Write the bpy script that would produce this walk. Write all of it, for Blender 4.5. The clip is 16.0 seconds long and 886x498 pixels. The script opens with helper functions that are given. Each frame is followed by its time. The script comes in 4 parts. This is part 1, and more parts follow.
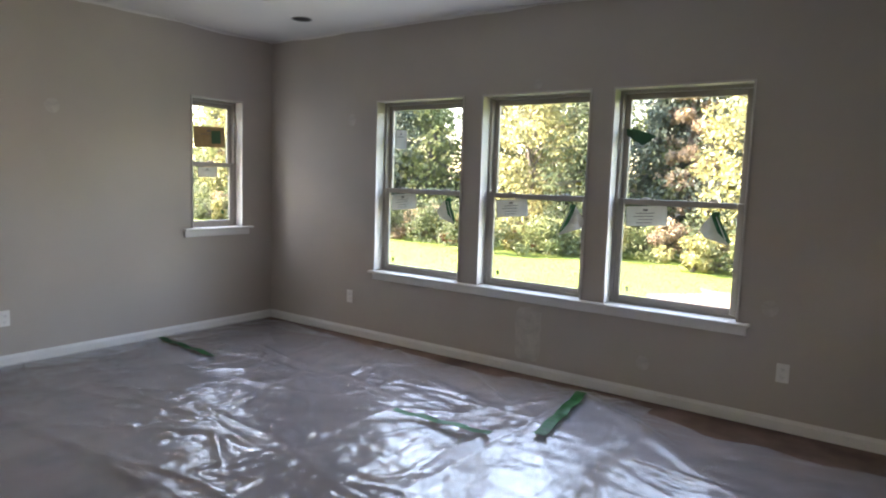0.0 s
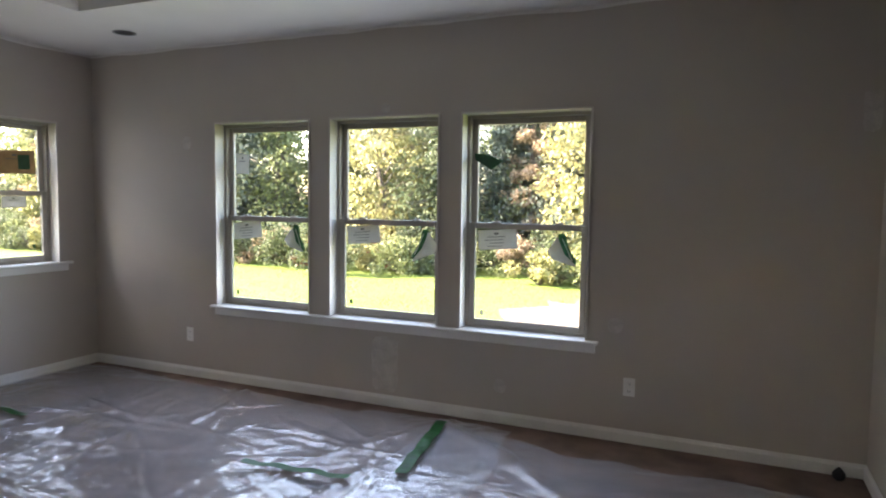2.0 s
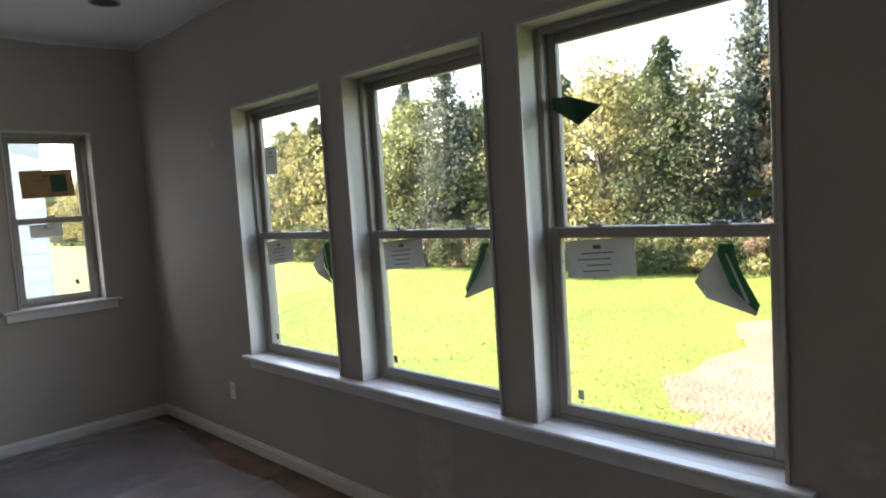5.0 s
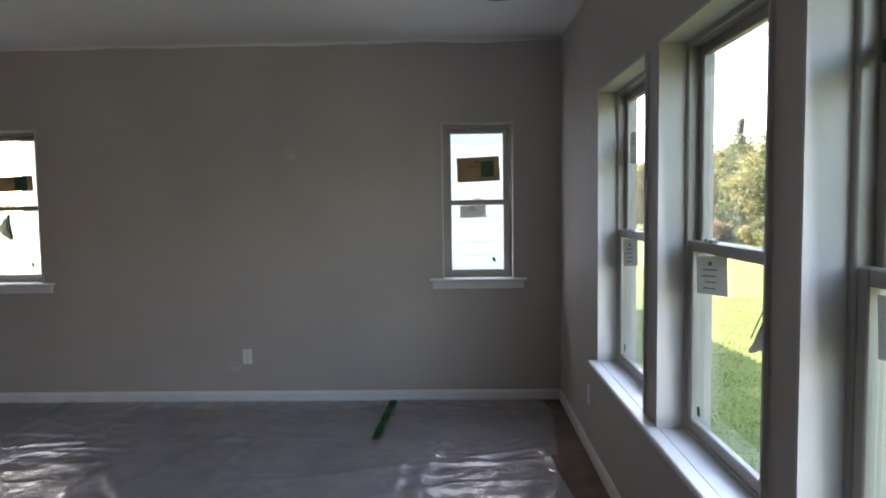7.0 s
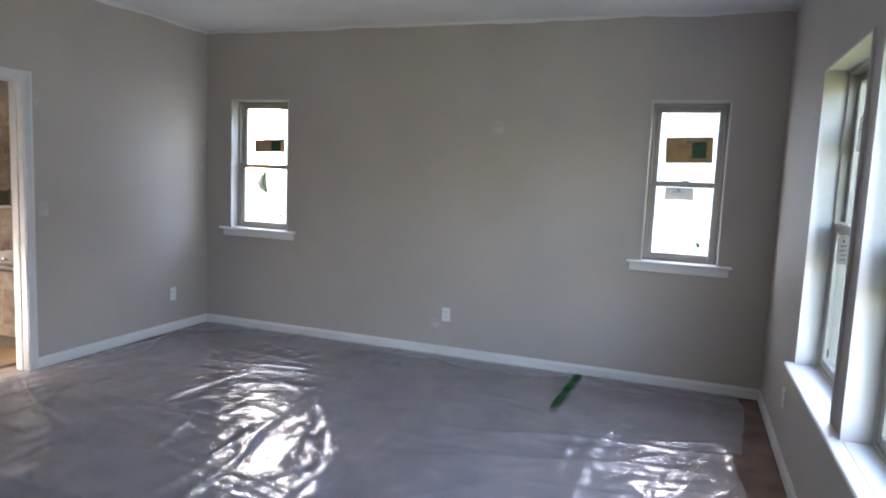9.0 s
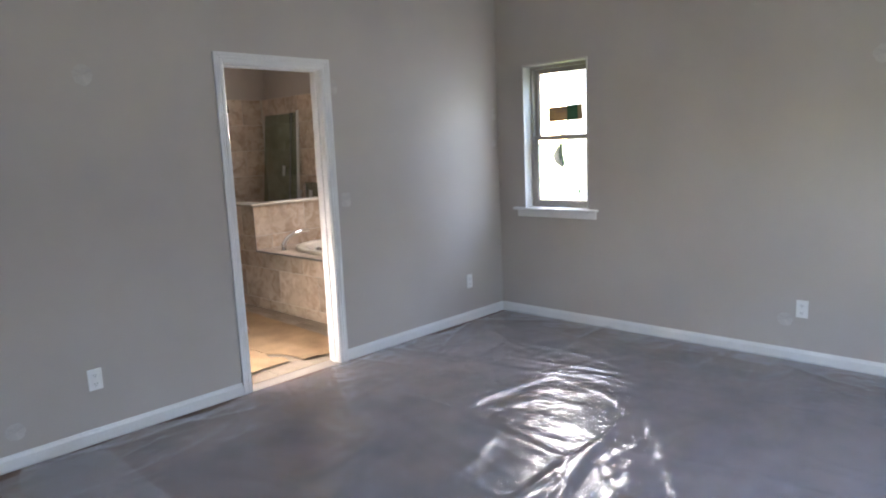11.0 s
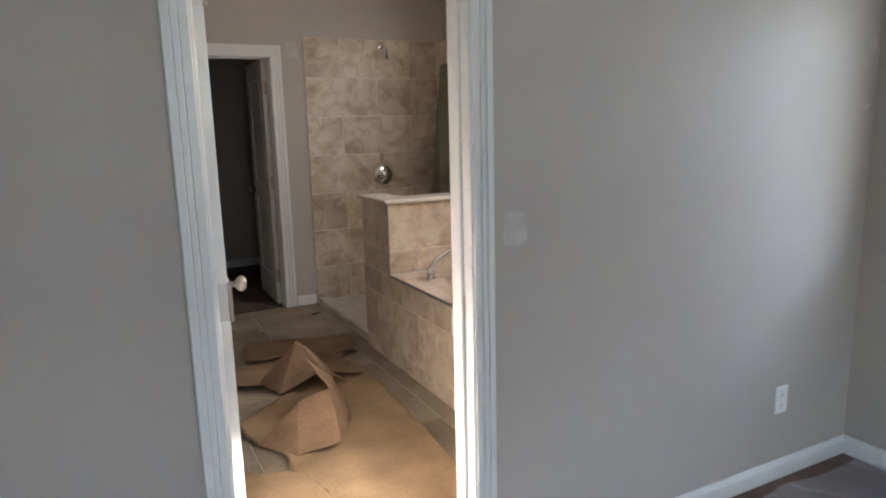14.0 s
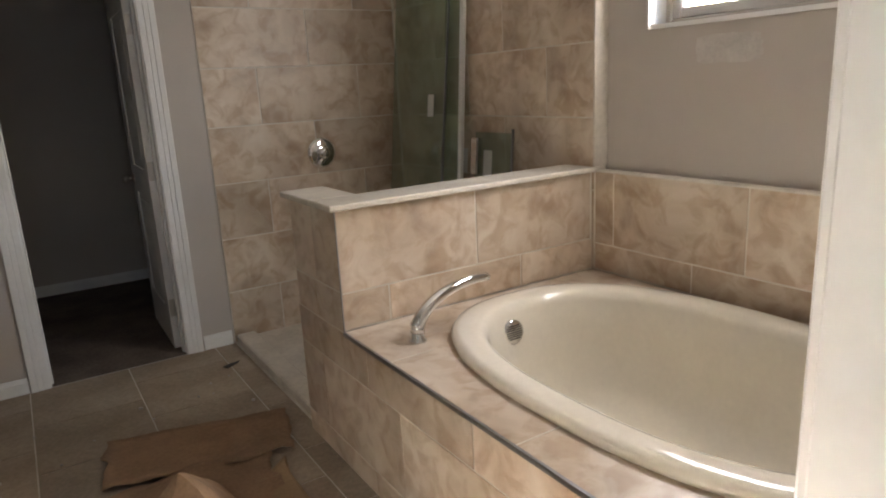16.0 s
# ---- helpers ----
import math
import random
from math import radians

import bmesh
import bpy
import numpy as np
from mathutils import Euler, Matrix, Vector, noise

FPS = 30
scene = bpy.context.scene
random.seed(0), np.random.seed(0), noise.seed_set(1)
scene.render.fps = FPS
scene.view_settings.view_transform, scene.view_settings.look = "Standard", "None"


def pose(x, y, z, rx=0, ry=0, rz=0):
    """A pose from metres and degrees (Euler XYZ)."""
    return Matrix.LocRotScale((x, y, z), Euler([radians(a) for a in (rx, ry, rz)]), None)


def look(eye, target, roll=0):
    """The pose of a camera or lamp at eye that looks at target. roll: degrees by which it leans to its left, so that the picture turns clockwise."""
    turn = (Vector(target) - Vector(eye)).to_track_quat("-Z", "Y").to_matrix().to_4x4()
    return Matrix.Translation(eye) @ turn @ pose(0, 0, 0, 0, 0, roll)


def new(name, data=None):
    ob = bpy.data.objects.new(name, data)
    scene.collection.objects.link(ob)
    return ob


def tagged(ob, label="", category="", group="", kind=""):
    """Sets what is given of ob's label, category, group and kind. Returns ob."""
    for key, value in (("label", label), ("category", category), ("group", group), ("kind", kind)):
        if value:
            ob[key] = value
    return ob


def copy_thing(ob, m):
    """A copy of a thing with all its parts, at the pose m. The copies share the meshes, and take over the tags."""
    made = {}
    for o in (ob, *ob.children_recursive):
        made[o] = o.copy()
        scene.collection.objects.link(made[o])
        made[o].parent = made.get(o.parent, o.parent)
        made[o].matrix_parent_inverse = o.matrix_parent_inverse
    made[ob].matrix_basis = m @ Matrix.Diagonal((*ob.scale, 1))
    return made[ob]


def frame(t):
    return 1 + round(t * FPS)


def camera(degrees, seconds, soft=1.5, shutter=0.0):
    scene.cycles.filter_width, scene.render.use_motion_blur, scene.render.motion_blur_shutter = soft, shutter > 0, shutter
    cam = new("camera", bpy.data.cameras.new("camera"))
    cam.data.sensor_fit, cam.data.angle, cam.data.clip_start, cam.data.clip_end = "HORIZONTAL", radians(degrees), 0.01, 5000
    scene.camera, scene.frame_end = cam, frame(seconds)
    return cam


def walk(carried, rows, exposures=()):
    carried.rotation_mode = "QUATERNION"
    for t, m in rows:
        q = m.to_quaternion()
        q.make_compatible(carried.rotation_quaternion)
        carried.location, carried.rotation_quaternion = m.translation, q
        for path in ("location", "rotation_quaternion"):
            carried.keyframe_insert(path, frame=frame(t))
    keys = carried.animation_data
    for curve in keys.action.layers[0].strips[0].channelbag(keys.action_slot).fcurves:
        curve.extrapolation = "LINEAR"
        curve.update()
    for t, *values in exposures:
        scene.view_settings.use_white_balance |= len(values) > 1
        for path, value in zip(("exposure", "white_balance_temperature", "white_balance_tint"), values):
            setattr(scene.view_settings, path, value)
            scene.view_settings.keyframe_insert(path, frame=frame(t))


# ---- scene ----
cam = camera(67.6, 16.0, soft=2.0)
PATH = [
    (0, (5.323, 0.53, 1.464), (4.154, 2.139, 1.252), 1.8),
    (0.5, (5.339, 0.567, 1.497), (4.28, 2.253, 1.315), 1.0),
    (1, (5.352, 0.578, 1.525), (4.461, 2.365, 1.408), 0.7),
    (1.5, (5.334, 0.597, 1.522), (4.554, 2.436, 1.411), 1.1),
    (2, (5.247, 0.676, 1.519), (4.455, 2.506, 1.371), 0.8),
    (2.5, (5.119, 0.885, 1.481), (4.232, 2.673, 1.354), -0.0),
    (3, (4.944, 1.208, 1.482), (4.104, 3.018, 1.336), -0.3),
    (3.5, (4.922, 1.618, 1.485), (3.984, 3.377, 1.321), -1.3),
    (3.7, (4.94, 1.79, 1.489), (3.89, 3.485, 1.332), -1.8),
    (5.8, (5.127, 3.6, 1.505), (3.462, 4.692, 1.345), -3.7),
    (6, (5.14, 3.737, 1.513), (3.383, 4.681, 1.358), -3.5),
    (6.5, (5.139, 3.985, 1.502), (3.197, 4.447, 1.382), -2.4),
    (7, (5.035, 4.130, 1.511), (3.04, 4.081, 1.377), -0.8),
    (7.5, (5.106, 4.269, 1.519), (3.18, 3.754, 1.352), 0.1),
    (8, (5.15, 4.361, 1.502), (3.246, 3.777, 1.312), 1.4),
    (8.2, (5.165, 4.37, 1.52), (3.268, 3.772, 1.317), 1.7),
    (10.3, (4.973, 3.974, 1.521), (3.265, 2.972, 1.242), 0.8),
    (10.5, (4.877, 3.899, 1.502), (3.226, 2.812, 1.204), -0.1),
    (11, (4.588, 3.709, 1.498), (3.168, 2.335, 1.19), -2.5),
    (11.5, (4.252, 3.432, 1.486), (3.048, 1.864, 1.184), -2.6),
    (12, (3.897, 3.143, 1.469), (2.826, 1.481, 1.166), -1.9),
    (12.5, (3.575, 2.794, 1.504), (2.662, 1.043, 1.186), -0.8),
    (13, (3.287, 2.41, 1.473), (2.423, 0.636, 1.146), 0.0),
    (13.5, (2.994, 2.022, 1.463), (2.187, 0.227, 1.104), -0.9),
    (14, (2.77, 1.599, 1.459), (1.872, -0.149, 1.087), -1.4),
    (14.5, (2.575, 1.178, 1.428), (1.681, -0.581, 1.101), -2.9),
    (15, (2.465, 0.739, 1.401), (1.648, -1.058, 1.081), -3.6),
    (15.5, (2.336, 0.343, 1.377), (1.419, -1.404, 1.049), -3.4),
    (16, (2.139, 0.02, 1.394), (1.101, -1.621, 0.912), -2.9),
]
walk(cam, [(t, look(eye, target, roll)) for t, eye, target, roll in PATH],
     [(0, 4.1, 7000, 20), (1.5, 4.0, 7000, 20), (3.5, 3.7, 7000, 20), (6, 2.75, 6900, 18), (7, 3.3, 6600, 20), (7.5, 4.0, 6400, 20), (8, 4.15, 6300, 20), (11, 4.6, 6350, 20), (13, 4.6, 6400, 19), (15, 4.65, 6600, 14), (16, 4.65, 6500, 14)])

# ---------- light ----------
world = bpy.data.worlds.new("sky")
scene.world = world
world.use_nodes = True
wn = world.node_tree.nodes
sky = wn.new("ShaderNodeTexSky")
sky.sky_type = 'NISHITA'
sky.sun_disc = False
sky.sun_elevation = radians(26.6)
sky.sun_rotation = radians(250)
sky.air_density, sky.dust_density, sky.ozone_density = 1.2, 1.5, 1.0
wn["Background"].inputs["Strength"].default_value = 0.15
world.node_tree.links.new(sky.outputs[0], wn["Background"].inputs["Color"])

sun = bpy.data.lights.new("sun", 'SUN')
sun.energy, sun.angle, sun.color = 5.0, radians(0.6), (1.0, 0.92, 0.8)
sun_ob = new("sun", sun)
sun_ob.matrix_world = look((0, 0, 0), (1.85, 0.67, -1.0))


# daylight lamps that stand in the window openings
def window_lamp(x, y, z, tx, ty, w, h, power):
    lamp = bpy.data.lights.new("window_light", 'AREA')
    lamp.shape, lamp.size, lamp.size_y, lamp.energy, lamp.color = 'RECTANGLE', w, h, power, (0.74, 0.86, 1.0)
    ob = new("window_light", lamp)
    ob.matrix_world = look((x, y, z), (x + tx, y + ty, z - 0.05))
    return ob


for wx in (1.85, 2.93, 3.985):
    window_lamp(wx, 4.925, 1.37, 0, -1, 0.8, 1.36, 0.55)
for wy in (0.59, 4.275):
    window_lamp(-0.025, wy, 1.53, 1, 0, 0.48, 1.06, 0.2)
window_lamp(-0.025, -1.375, 1.85, 1, 0, 0.75, 0.45, 1.0).data.color = (1.0, 0.97, 0.92)


# ---------- materials ----------
def material(name, colour, rough=0.6, metal=0.0, vary=0.12, scale=6.0, grain=120.0, bump=0.1, bump_dist=0.002,
             second=None, island=0.0, spec=0.5, stretch=(1, 1, 1)):
    m = bpy.data.materials.new(name)
    m.use_nodes = True
    n, l = m.node_tree.nodes, m.node_tree.links
    b = n["Principled BSDF"]
    b.inputs["Roughness"].default_value, b.inputs["Metallic"].default_value = rough, metal
    b.inputs["Specular IOR Level"].default_value = spec
    tc = n.new("ShaderNodeTexCoord")
    mp = n.new("ShaderNodeMapping")
    mp.inputs["Scale"].default_value = stretch
    l.new(tc.outputs["Object"], mp.inputs[0])
    big = n.new("ShaderNodeTexNoise")
    big.inputs["Scale"].default_value, big.inputs["Detail"].default_value = scale, 6
    fine = n.new("ShaderNodeTexNoise")
    fine.inputs["Scale"].default_value, fine.inputs["Detail"].default_value = grain, 3
    l.new(mp.outputs[0], big.inputs["Vector"])
    l.new(mp.outputs[0], fine.inputs["Vector"])
    ramp = n.new("ShaderNodeValToRGB")
    c2 = second or tuple(c * (1 - vary) for c in colour)
    c1 = colour if second else tuple(min(1, c * (1 + vary * 0.5)) for c in colour)
    ramp.color_ramp.elements[0].color, ramp.color_ramp.elements[1].color = (*c2, 1), (*c1, 1)
    ramp.color_ramp.elements[0].position, ramp.color_ramp.elements[1].position = 0.35, 0.65
    l.new(big.outputs[0], ramp.inputs[0])
    mix = n.new("ShaderNodeMix")
    mix.data_type, mix.blend_type = 'RGBA', 'MULTIPLY'
    mix.inputs["Factor"].default_value = min(1.0, vary * 2)
    l.new(ramp.outputs[0], mix.inputs["A"])
    l.new(fine.outputs[0], mix.inputs["B"])
    out = mix.outputs["Result"]
    if island:
        info = n.new("ShaderNodeObjectInfo")
        geo = n.new("ShaderNodeNewGeometry")
        add = n.new("ShaderNodeMath")
        add.operation = 'ADD'
        l.new(info.outputs["Random"], add.inputs[0])
        l.new(geo.outputs["Random Per Island"], add.inputs[1])
        fr = n.new("ShaderNodeMath")
        fr.operation = 'FRACT'
        l.new(add.outputs[0], fr.inputs[0])
        rng = n.new("ShaderNodeMapRange")
        rng.inputs["To Min"].default_value, rng.inputs["To Max"].default_value = 1 - island, 1 + island
        l.new(fr.outputs[0], rng.inputs["Value"])
        hsv = n.new("ShaderNodeHueSaturation")
        l.new(out, hsv.inputs["Color"])
        l.new(rng.outputs[0], hsv.inputs["Value"])
        out = hsv.outputs[0]
    l.new(out, b.inputs["Base Color"])
    bp = n.new("ShaderNodeBump")
    bp.inputs["Strength"].default_value, bp.inputs["Distance"].default_value = bump, bump_dist
    l.new(fine.outputs[0], bp.inputs["Height"])
    l.new(bp.outputs[0], b.inputs["Normal"])
    return m


def stone_material():
    """Beige travertine-look porcelain, clouded, with darker veins; every tile shows another cut."""
    m = bpy.data.materials.new("travertine_tile")
    m.use_nodes = True
    n, l = m.node_tree.nodes, m.node_tree.links
    b = n["Principled BSDF"]
    tc, info = n.new("ShaderNodeTexCoord"), n.new("ShaderNodeObjectInfo")
    mul = n.new("ShaderNodeVectorMath")
    mul.operation = 'MULTIPLY_ADD'
    comb = n.new("ShaderNodeCombineXYZ")
    for i in range(3):
        l.new(info.outputs["Random"], comb.inputs[i])
    l.new(comb.outputs[0], mul.inputs[0])
    mul.inputs[1].default_value = (37, 53, 71)
    l.new(tc.outputs["Object"], mul.inputs[2])
    a, c, g = [n.new("ShaderNodeTexNoise") for _ in range(3)]
    for node, s, d, dist in ((a, 4.0, 9, 0.6), (c, 11, 12, 0.8), (g, 180, 2, 0)):
        node.inputs["Scale"].default_value, node.inputs["Detail"].default_value, node.inputs["Distortion"].default_value = s, d, dist
        l.new(mul.outputs[0], node.inputs["Vector"])
    r1 = n.new("ShaderNodeValToRGB")
    e = r1.color_ramp.elements
    e[0].position, e[0].color = 0.32, (0.43, 0.335, 0.25, 1)
    e[1].position, e[1].color = 0.68, (0.70, 0.605, 0.50, 1)
    mid = r1.color_ramp.elements.new(0.5)
    mid.color = (0.60, 0.49, 0.38, 1)
    l.new(a.outputs[0], r1.inputs[0])
    r2 = n.new("ShaderNodeValToRGB")
    e = r2.color_ramp.elements
    e[0].position, e[0].color = 0.36, (0.72, 0.62, 0.52, 1)
    e[1].position, e[1].color = 0.55, (1, 1, 1, 1)
    l.new(c.outputs[0], r2.inputs[0])
    mix = n.new("ShaderNodeMix")
    mix.data_type, mix.blend_type = 'RGBA', 'MULTIPLY'
    mix.inputs["Factor"].default_value = 0.75
    l.new(r1.outputs[0], mix.inputs["A"])
    l.new(r2.outputs[0], mix.inputs["B"])
    hsv = n.new("ShaderNodeHueSaturation")
    rng = n.new("ShaderNodeMapRange")
    rng.inputs["To Min"].default_value, rng.inputs["To Max"].default_value = 0.82, 1.1
    l.new(info.outputs["Random"], rng.inputs["Value"])
    l.new(rng.outputs[0], hsv.inputs["Value"])
    l.new(mix.outputs["Result"], hsv.inputs["Color"])
    l.new(hsv.outputs[0], b.inputs["Base Color"])
    b.inputs["Roughness"].default_value = 0.38
    bp = n.new("ShaderNodeBump")
    bp.inputs["Strength"].default_value, bp.inputs["Distance"].default_value = 0.15, 0.002
    l.new(c.outputs[0], bp.inputs["Height"])
    l.new(bp.outputs[0], b.inputs["Normal"])
    return m


def film_material(name, veil, rough, tint=(1, 1, 1), haze=(0.8, 0.85, 0.95), wrinkle=0.5, scale=24.0, base_gloss=0.05):
    """Clear plastic or glass: transparent, with a glossy face and a faint milky veil."""
    m = bpy.data.materials.new(name)
    m.use_nodes = True
    n, l = m.node_tree.nodes, m.node_tree.links
    n.remove(n["Principled BSDF"])
    tr, gl, df = n.new("ShaderNodeBsdfTransparent"), n.new("ShaderNodeBsdfGlossy"), n.new("ShaderNodeBsdfDiffuse")
    tr.inputs["Color"].default_value, df.inputs["Color"].default_value = (*tint, 1), (*haze, 1)
    gl.inputs["Roughness"].default_value = rough
    m1, m2 = n.new("ShaderNodeMixShader"), n.new("ShaderNodeMixShader")
    m1.inputs[0].default_value = veil
    l.new(tr.outputs[0], m1.inputs[1])
    l.new(df.outputs[0], m1.inputs[2])
    fr = n.new("ShaderNodeLayerWeight")
    fr.inputs["Blend"].default_value = 0.5
    pw = n.new("ShaderNodeMath")
    pw.operation = 'POWER'
    pw.inputs[1].default_value = 4.0
    l.new(fr.outputs["Facing"], pw.inputs[0])
    add = n.new("ShaderNodeMath")
    add.operation, add.use_clamp = 'ADD', True
    add.inputs[1].default_value = base_gloss
    l.new(pw.outputs[0], add.inputs[0])
    l.new(add.outputs[0], m2.inputs[0])
    l.new(m1.outputs[0], m2.inputs[1])
    l.new(gl.outputs[0], m2.inputs[2])
    l.new(m2.outputs[0], n["Material Output"].inputs["Surface"])
    if wrinkle:
        tc = n.new("ShaderNodeTexCoord")
        no = n.new("ShaderNodeTexNoise")
        no.inputs["Scale"].default_value, no.inputs["Detail"].default_value, no.inputs["Distortion"].default_value = scale, 4, 1.5
        l.new(tc.outputs["Object"], no.inputs["Vector"])
        bp = n.new("ShaderNodeBump")
        bp.inputs["Strength"].default_value, bp.inputs["Distance"].default_value = wrinkle, 0.01
        l.new(no.outputs[0], bp.inputs["Height"])
        l.new(bp.outputs[0], gl.inputs["Normal"])
        l.new(bp.outputs[0], fr.inputs["Normal"])
    return m


def leaf_material(name, colour, island=0.25):
    m = material(name, colour, 0.6, vary=0.3, scale=0.8, grain=9, bump=0, island=island, spec=0.3)
    return let_through(m, 0.4)


PAINT = material("greige_paint", (0.49, 0.44, 0.395), 0.62, vary=0.05, scale=1.3, grain=260, bump=0.12, bump_dist=0.0012)
# wall greige made paler: daylight on the window returns, put into the colour
LIT_RETURN = material("window_return_paint", (0.60, 0.565, 0.53), 0.6, vary=0.05, scale=1.3, grain=200, bump=0.1, bump_dist=0.0012)
PATCH = material("spackle_patch", (0.585, 0.545, 0.505), 0.8, vary=0.12, scale=14, grain=90, bump=0.2)
CEIL = material("ceiling_paint", (0.78, 0.76, 0.74), 0.8, vary=0.05, scale=1.2, grain=140, bump=0.25)
TRIM = material("white_trim_paint", (0.80, 0.79, 0.77), 0.32, vary=0.06, scale=3, grain=60, bump=0.05)
VINYL = material("almond_vinyl", (0.40, 0.365, 0.32), 0.4, vary=0.06, scale=5, grain=80, bump=0.04)
CARPET = material("brown_carpet", (0.34, 0.235, 0.19), 0.95, vary=0.3, scale=3.5, grain=420, bump=0.9, bump_dist=0.006, spec=0.1)
FILM = film_material("plastic_film", 0.21, 0.035, haze=(0.72, 0.76, 0.88), wrinkle=0.3, scale=30.0, base_gloss=0.05)
GREEN_TAPE = material("green_tape", (0.02, 0.22, 0.045), 0.45, vary=0.25, scale=18, grain=60, bump=0.15)
GLASS = film_material("window_glass", 0.018, 0.004, (0.97, 0.985, 0.975), wrinkle=0, base_gloss=0.0)
SHOWER_GLASS = film_material("shower_glass", 0.10, 0.03, (0.80, 0.88, 0.83), (0.42, 0.47, 0.38), wrinkle=0, base_gloss=0.06)
PLATE = material("white_plastic", (0.82, 0.81, 0.79), 0.3, vary=0.03, scale=8, grain=40, bump=0.02)
DARK = material("dark_slot", (0.02, 0.02, 0.02), 0.6, vary=0.1)
STONE = stone_material()
GROUT = material("beige_grout", (0.78, 0.73, 0.64), 0.9, vary=0.15, scale=9, grain=160, bump=0.3)
CAP = material("cream_marble", (0.72, 0.66, 0.57), 0.25, vary=0.12, scale=5, grain=40, bump=0.03)
TUB = material("biscuit_acrylic", (0.80, 0.74, 0.63), 0.12, vary=0.05, scale=4, grain=50, bump=0.01)
CHROME = material("chrome", (0.82, 0.82, 0.82), 0.08, 1.0, vary=0.03, bump=0.0)
NICKEL = material("satin_nickel", (0.55, 0.52, 0.48), 0.3, 1.0, vary=0.06, grain=200, bump=0.04)
EDGE = material("aluminium_edge", (0.30, 0.30, 0.31), 0.35, 0.9, vary=0.08)
KRAFT = material("kraft_paper", (0.47, 0.32, 0.18), 0.85, vary=0.18, scale=5, grain=90, bump=0.35)
CARD = material("cardboard", (0.40, 0.25, 0.145), 0.9, vary=0.2, scale=6, grain=70, bump=0.35)
PAPER = material("white_paper", (0.78, 0.77, 0.74), 0.7, vary=0.06, scale=12, grain=40, bump=0.05)


def let_through(m, share):
    """Thin card: part of the daylight behind it shines through."""
    n, l = m.node_tree.nodes, m.node_tree.links
    b, out = n["Principled BSDF"], n["Material Output"]
    tr, mix = n.new("ShaderNodeBsdfTranslucent"), n.new("ShaderNodeMixShader")
    l.new(b.inputs["Base Color"].links[0].from_socket, tr.inputs["Color"])
    mix.inputs[0].default_value = share
    l.new(b.outputs[0], mix.inputs[1])
    l.new(tr.outputs[0], mix.inputs[2])
    l.new(mix.outputs[0], out.inputs["Surface"])
    return m


let_through(PAPER, 0.3)
INK = material("grey_ink", (0.16, 0.16, 0.16), 0.7, vary=0.1)
GREEN_INK = let_through(material("green_print", (0.03, 0.13, 0.06), 0.5, vary=0.15, scale=20), 0.3)
YELLOW_INK = material("yellow_label", (0.50, 0.46, 0.05), 0.5, vary=0.15, scale=20)
TAN_CARD = let_through(material("tan_cardboard", (0.36, 0.27, 0.16), 0.8, vary=0.15, scale=12), 0.45)
LAWN = material("lawn_grass", (0.24, 0.30, 0.06), 0.9, vary=0.35, scale=0.9, grain=30, bump=0.8, bump_dist=0.03,
                second=(0.17, 0.24, 0.05), spec=0.15)
BLADE = leaf_material("grass_blades", (0.25, 0.32, 0.07))
DIRT = material("bare_soil", (0.25, 0.18, 0.115), 0.95, vary=0.3, scale=3, grain=25, bump=0.9, bump_dist=0.04)
BARK = material("tree_bark", (0.15, 0.12, 0.095), 0.9, vary=0.4, scale=4, grain=30, bump=0.7, bump_dist=0.02, stretch=(1, 1, 0.25))
SIDING = material("white_siding", (0.78, 0.78, 0.77), 0.5, vary=0.05, scale=2, grain=60, bump=0.05)
ROOF = material("asphalt_shingle", (0.10, 0.095, 0.09), 0.9, vary=0.3, scale=6, grain=60, bump=0.5, bump_dist=0.01)
DUSTY = material("dusty_tile", (0.50, 0.41, 0.31), 0.7, vary=0.25, scale=2.6, grain=70, bump=0.2, second=(0.36, 0.285, 0.21), island=0.08)
LEAVES = [leaf_material("leaf_dark_green", (0.12, 0.15, 0.075)), leaf_material("leaf_green", (0.21, 0.24, 0.10)),
          leaf_material("leaf_yellow_green", (0.37, 0.35, 0.15)), leaf_material("leaf_autumn", (0.42, 0.31, 0.21)),
          leaf_material("leaf_blue_green", (0.12, 0.15, 0.12)), leaf_material("leaf_red", (0.30, 0.06, 0.04))]


# ---------- builders ----------
def finish(name, bm, mat, smooth=False):
    me = bpy.data.meshes.new(name)
    bmesh.ops.recalc_face_normals(bm, faces=bm.faces)
    bm.to_mesh(me)
    bm.free()
    me.materials.append(mat)
    if smooth:
        me.polygons.foreach_set("use_smooth", [True] * len(me.polygons))
    return me


def part(name, bm, mat, parent=None, label="", smooth=False, m=None):
    ob = new(name, finish(name, bm, mat, smooth))
    if parent:
        ob.parent = parent
    if m is not None:
        ob.matrix_basis = m
    if label:
        ob["label"] = label
    return ob


def empty(name, m, label="", category="", group="", kind=""):
    ob = new(name)
    ob.matrix_basis = m
    return tagged(ob, label, category, group, kind)


def add_box(bm, lo, hi, bevel=0.0, segments=1):
    lo, hi = Vector(lo), Vector(hi)
    made = bmesh.ops.create_cube(bm, size=1.0, matrix=Matrix.Translation((lo + hi) / 2) @ Matrix.Diagonal((*(hi - lo), 1)))
    if bevel:
        edges = {e for v in made["verts"] for e in v.link_edges}
        bmesh.ops.bevel(bm, geom=list(edges), offset=bevel, segments=segments, profile=0.5, affect='EDGES')


def boxes(*specs, bevel=0.0):
    bm = bmesh.new()
    for lo, hi in specs:
        add_box(bm, lo, hi, bevel)
    return bm


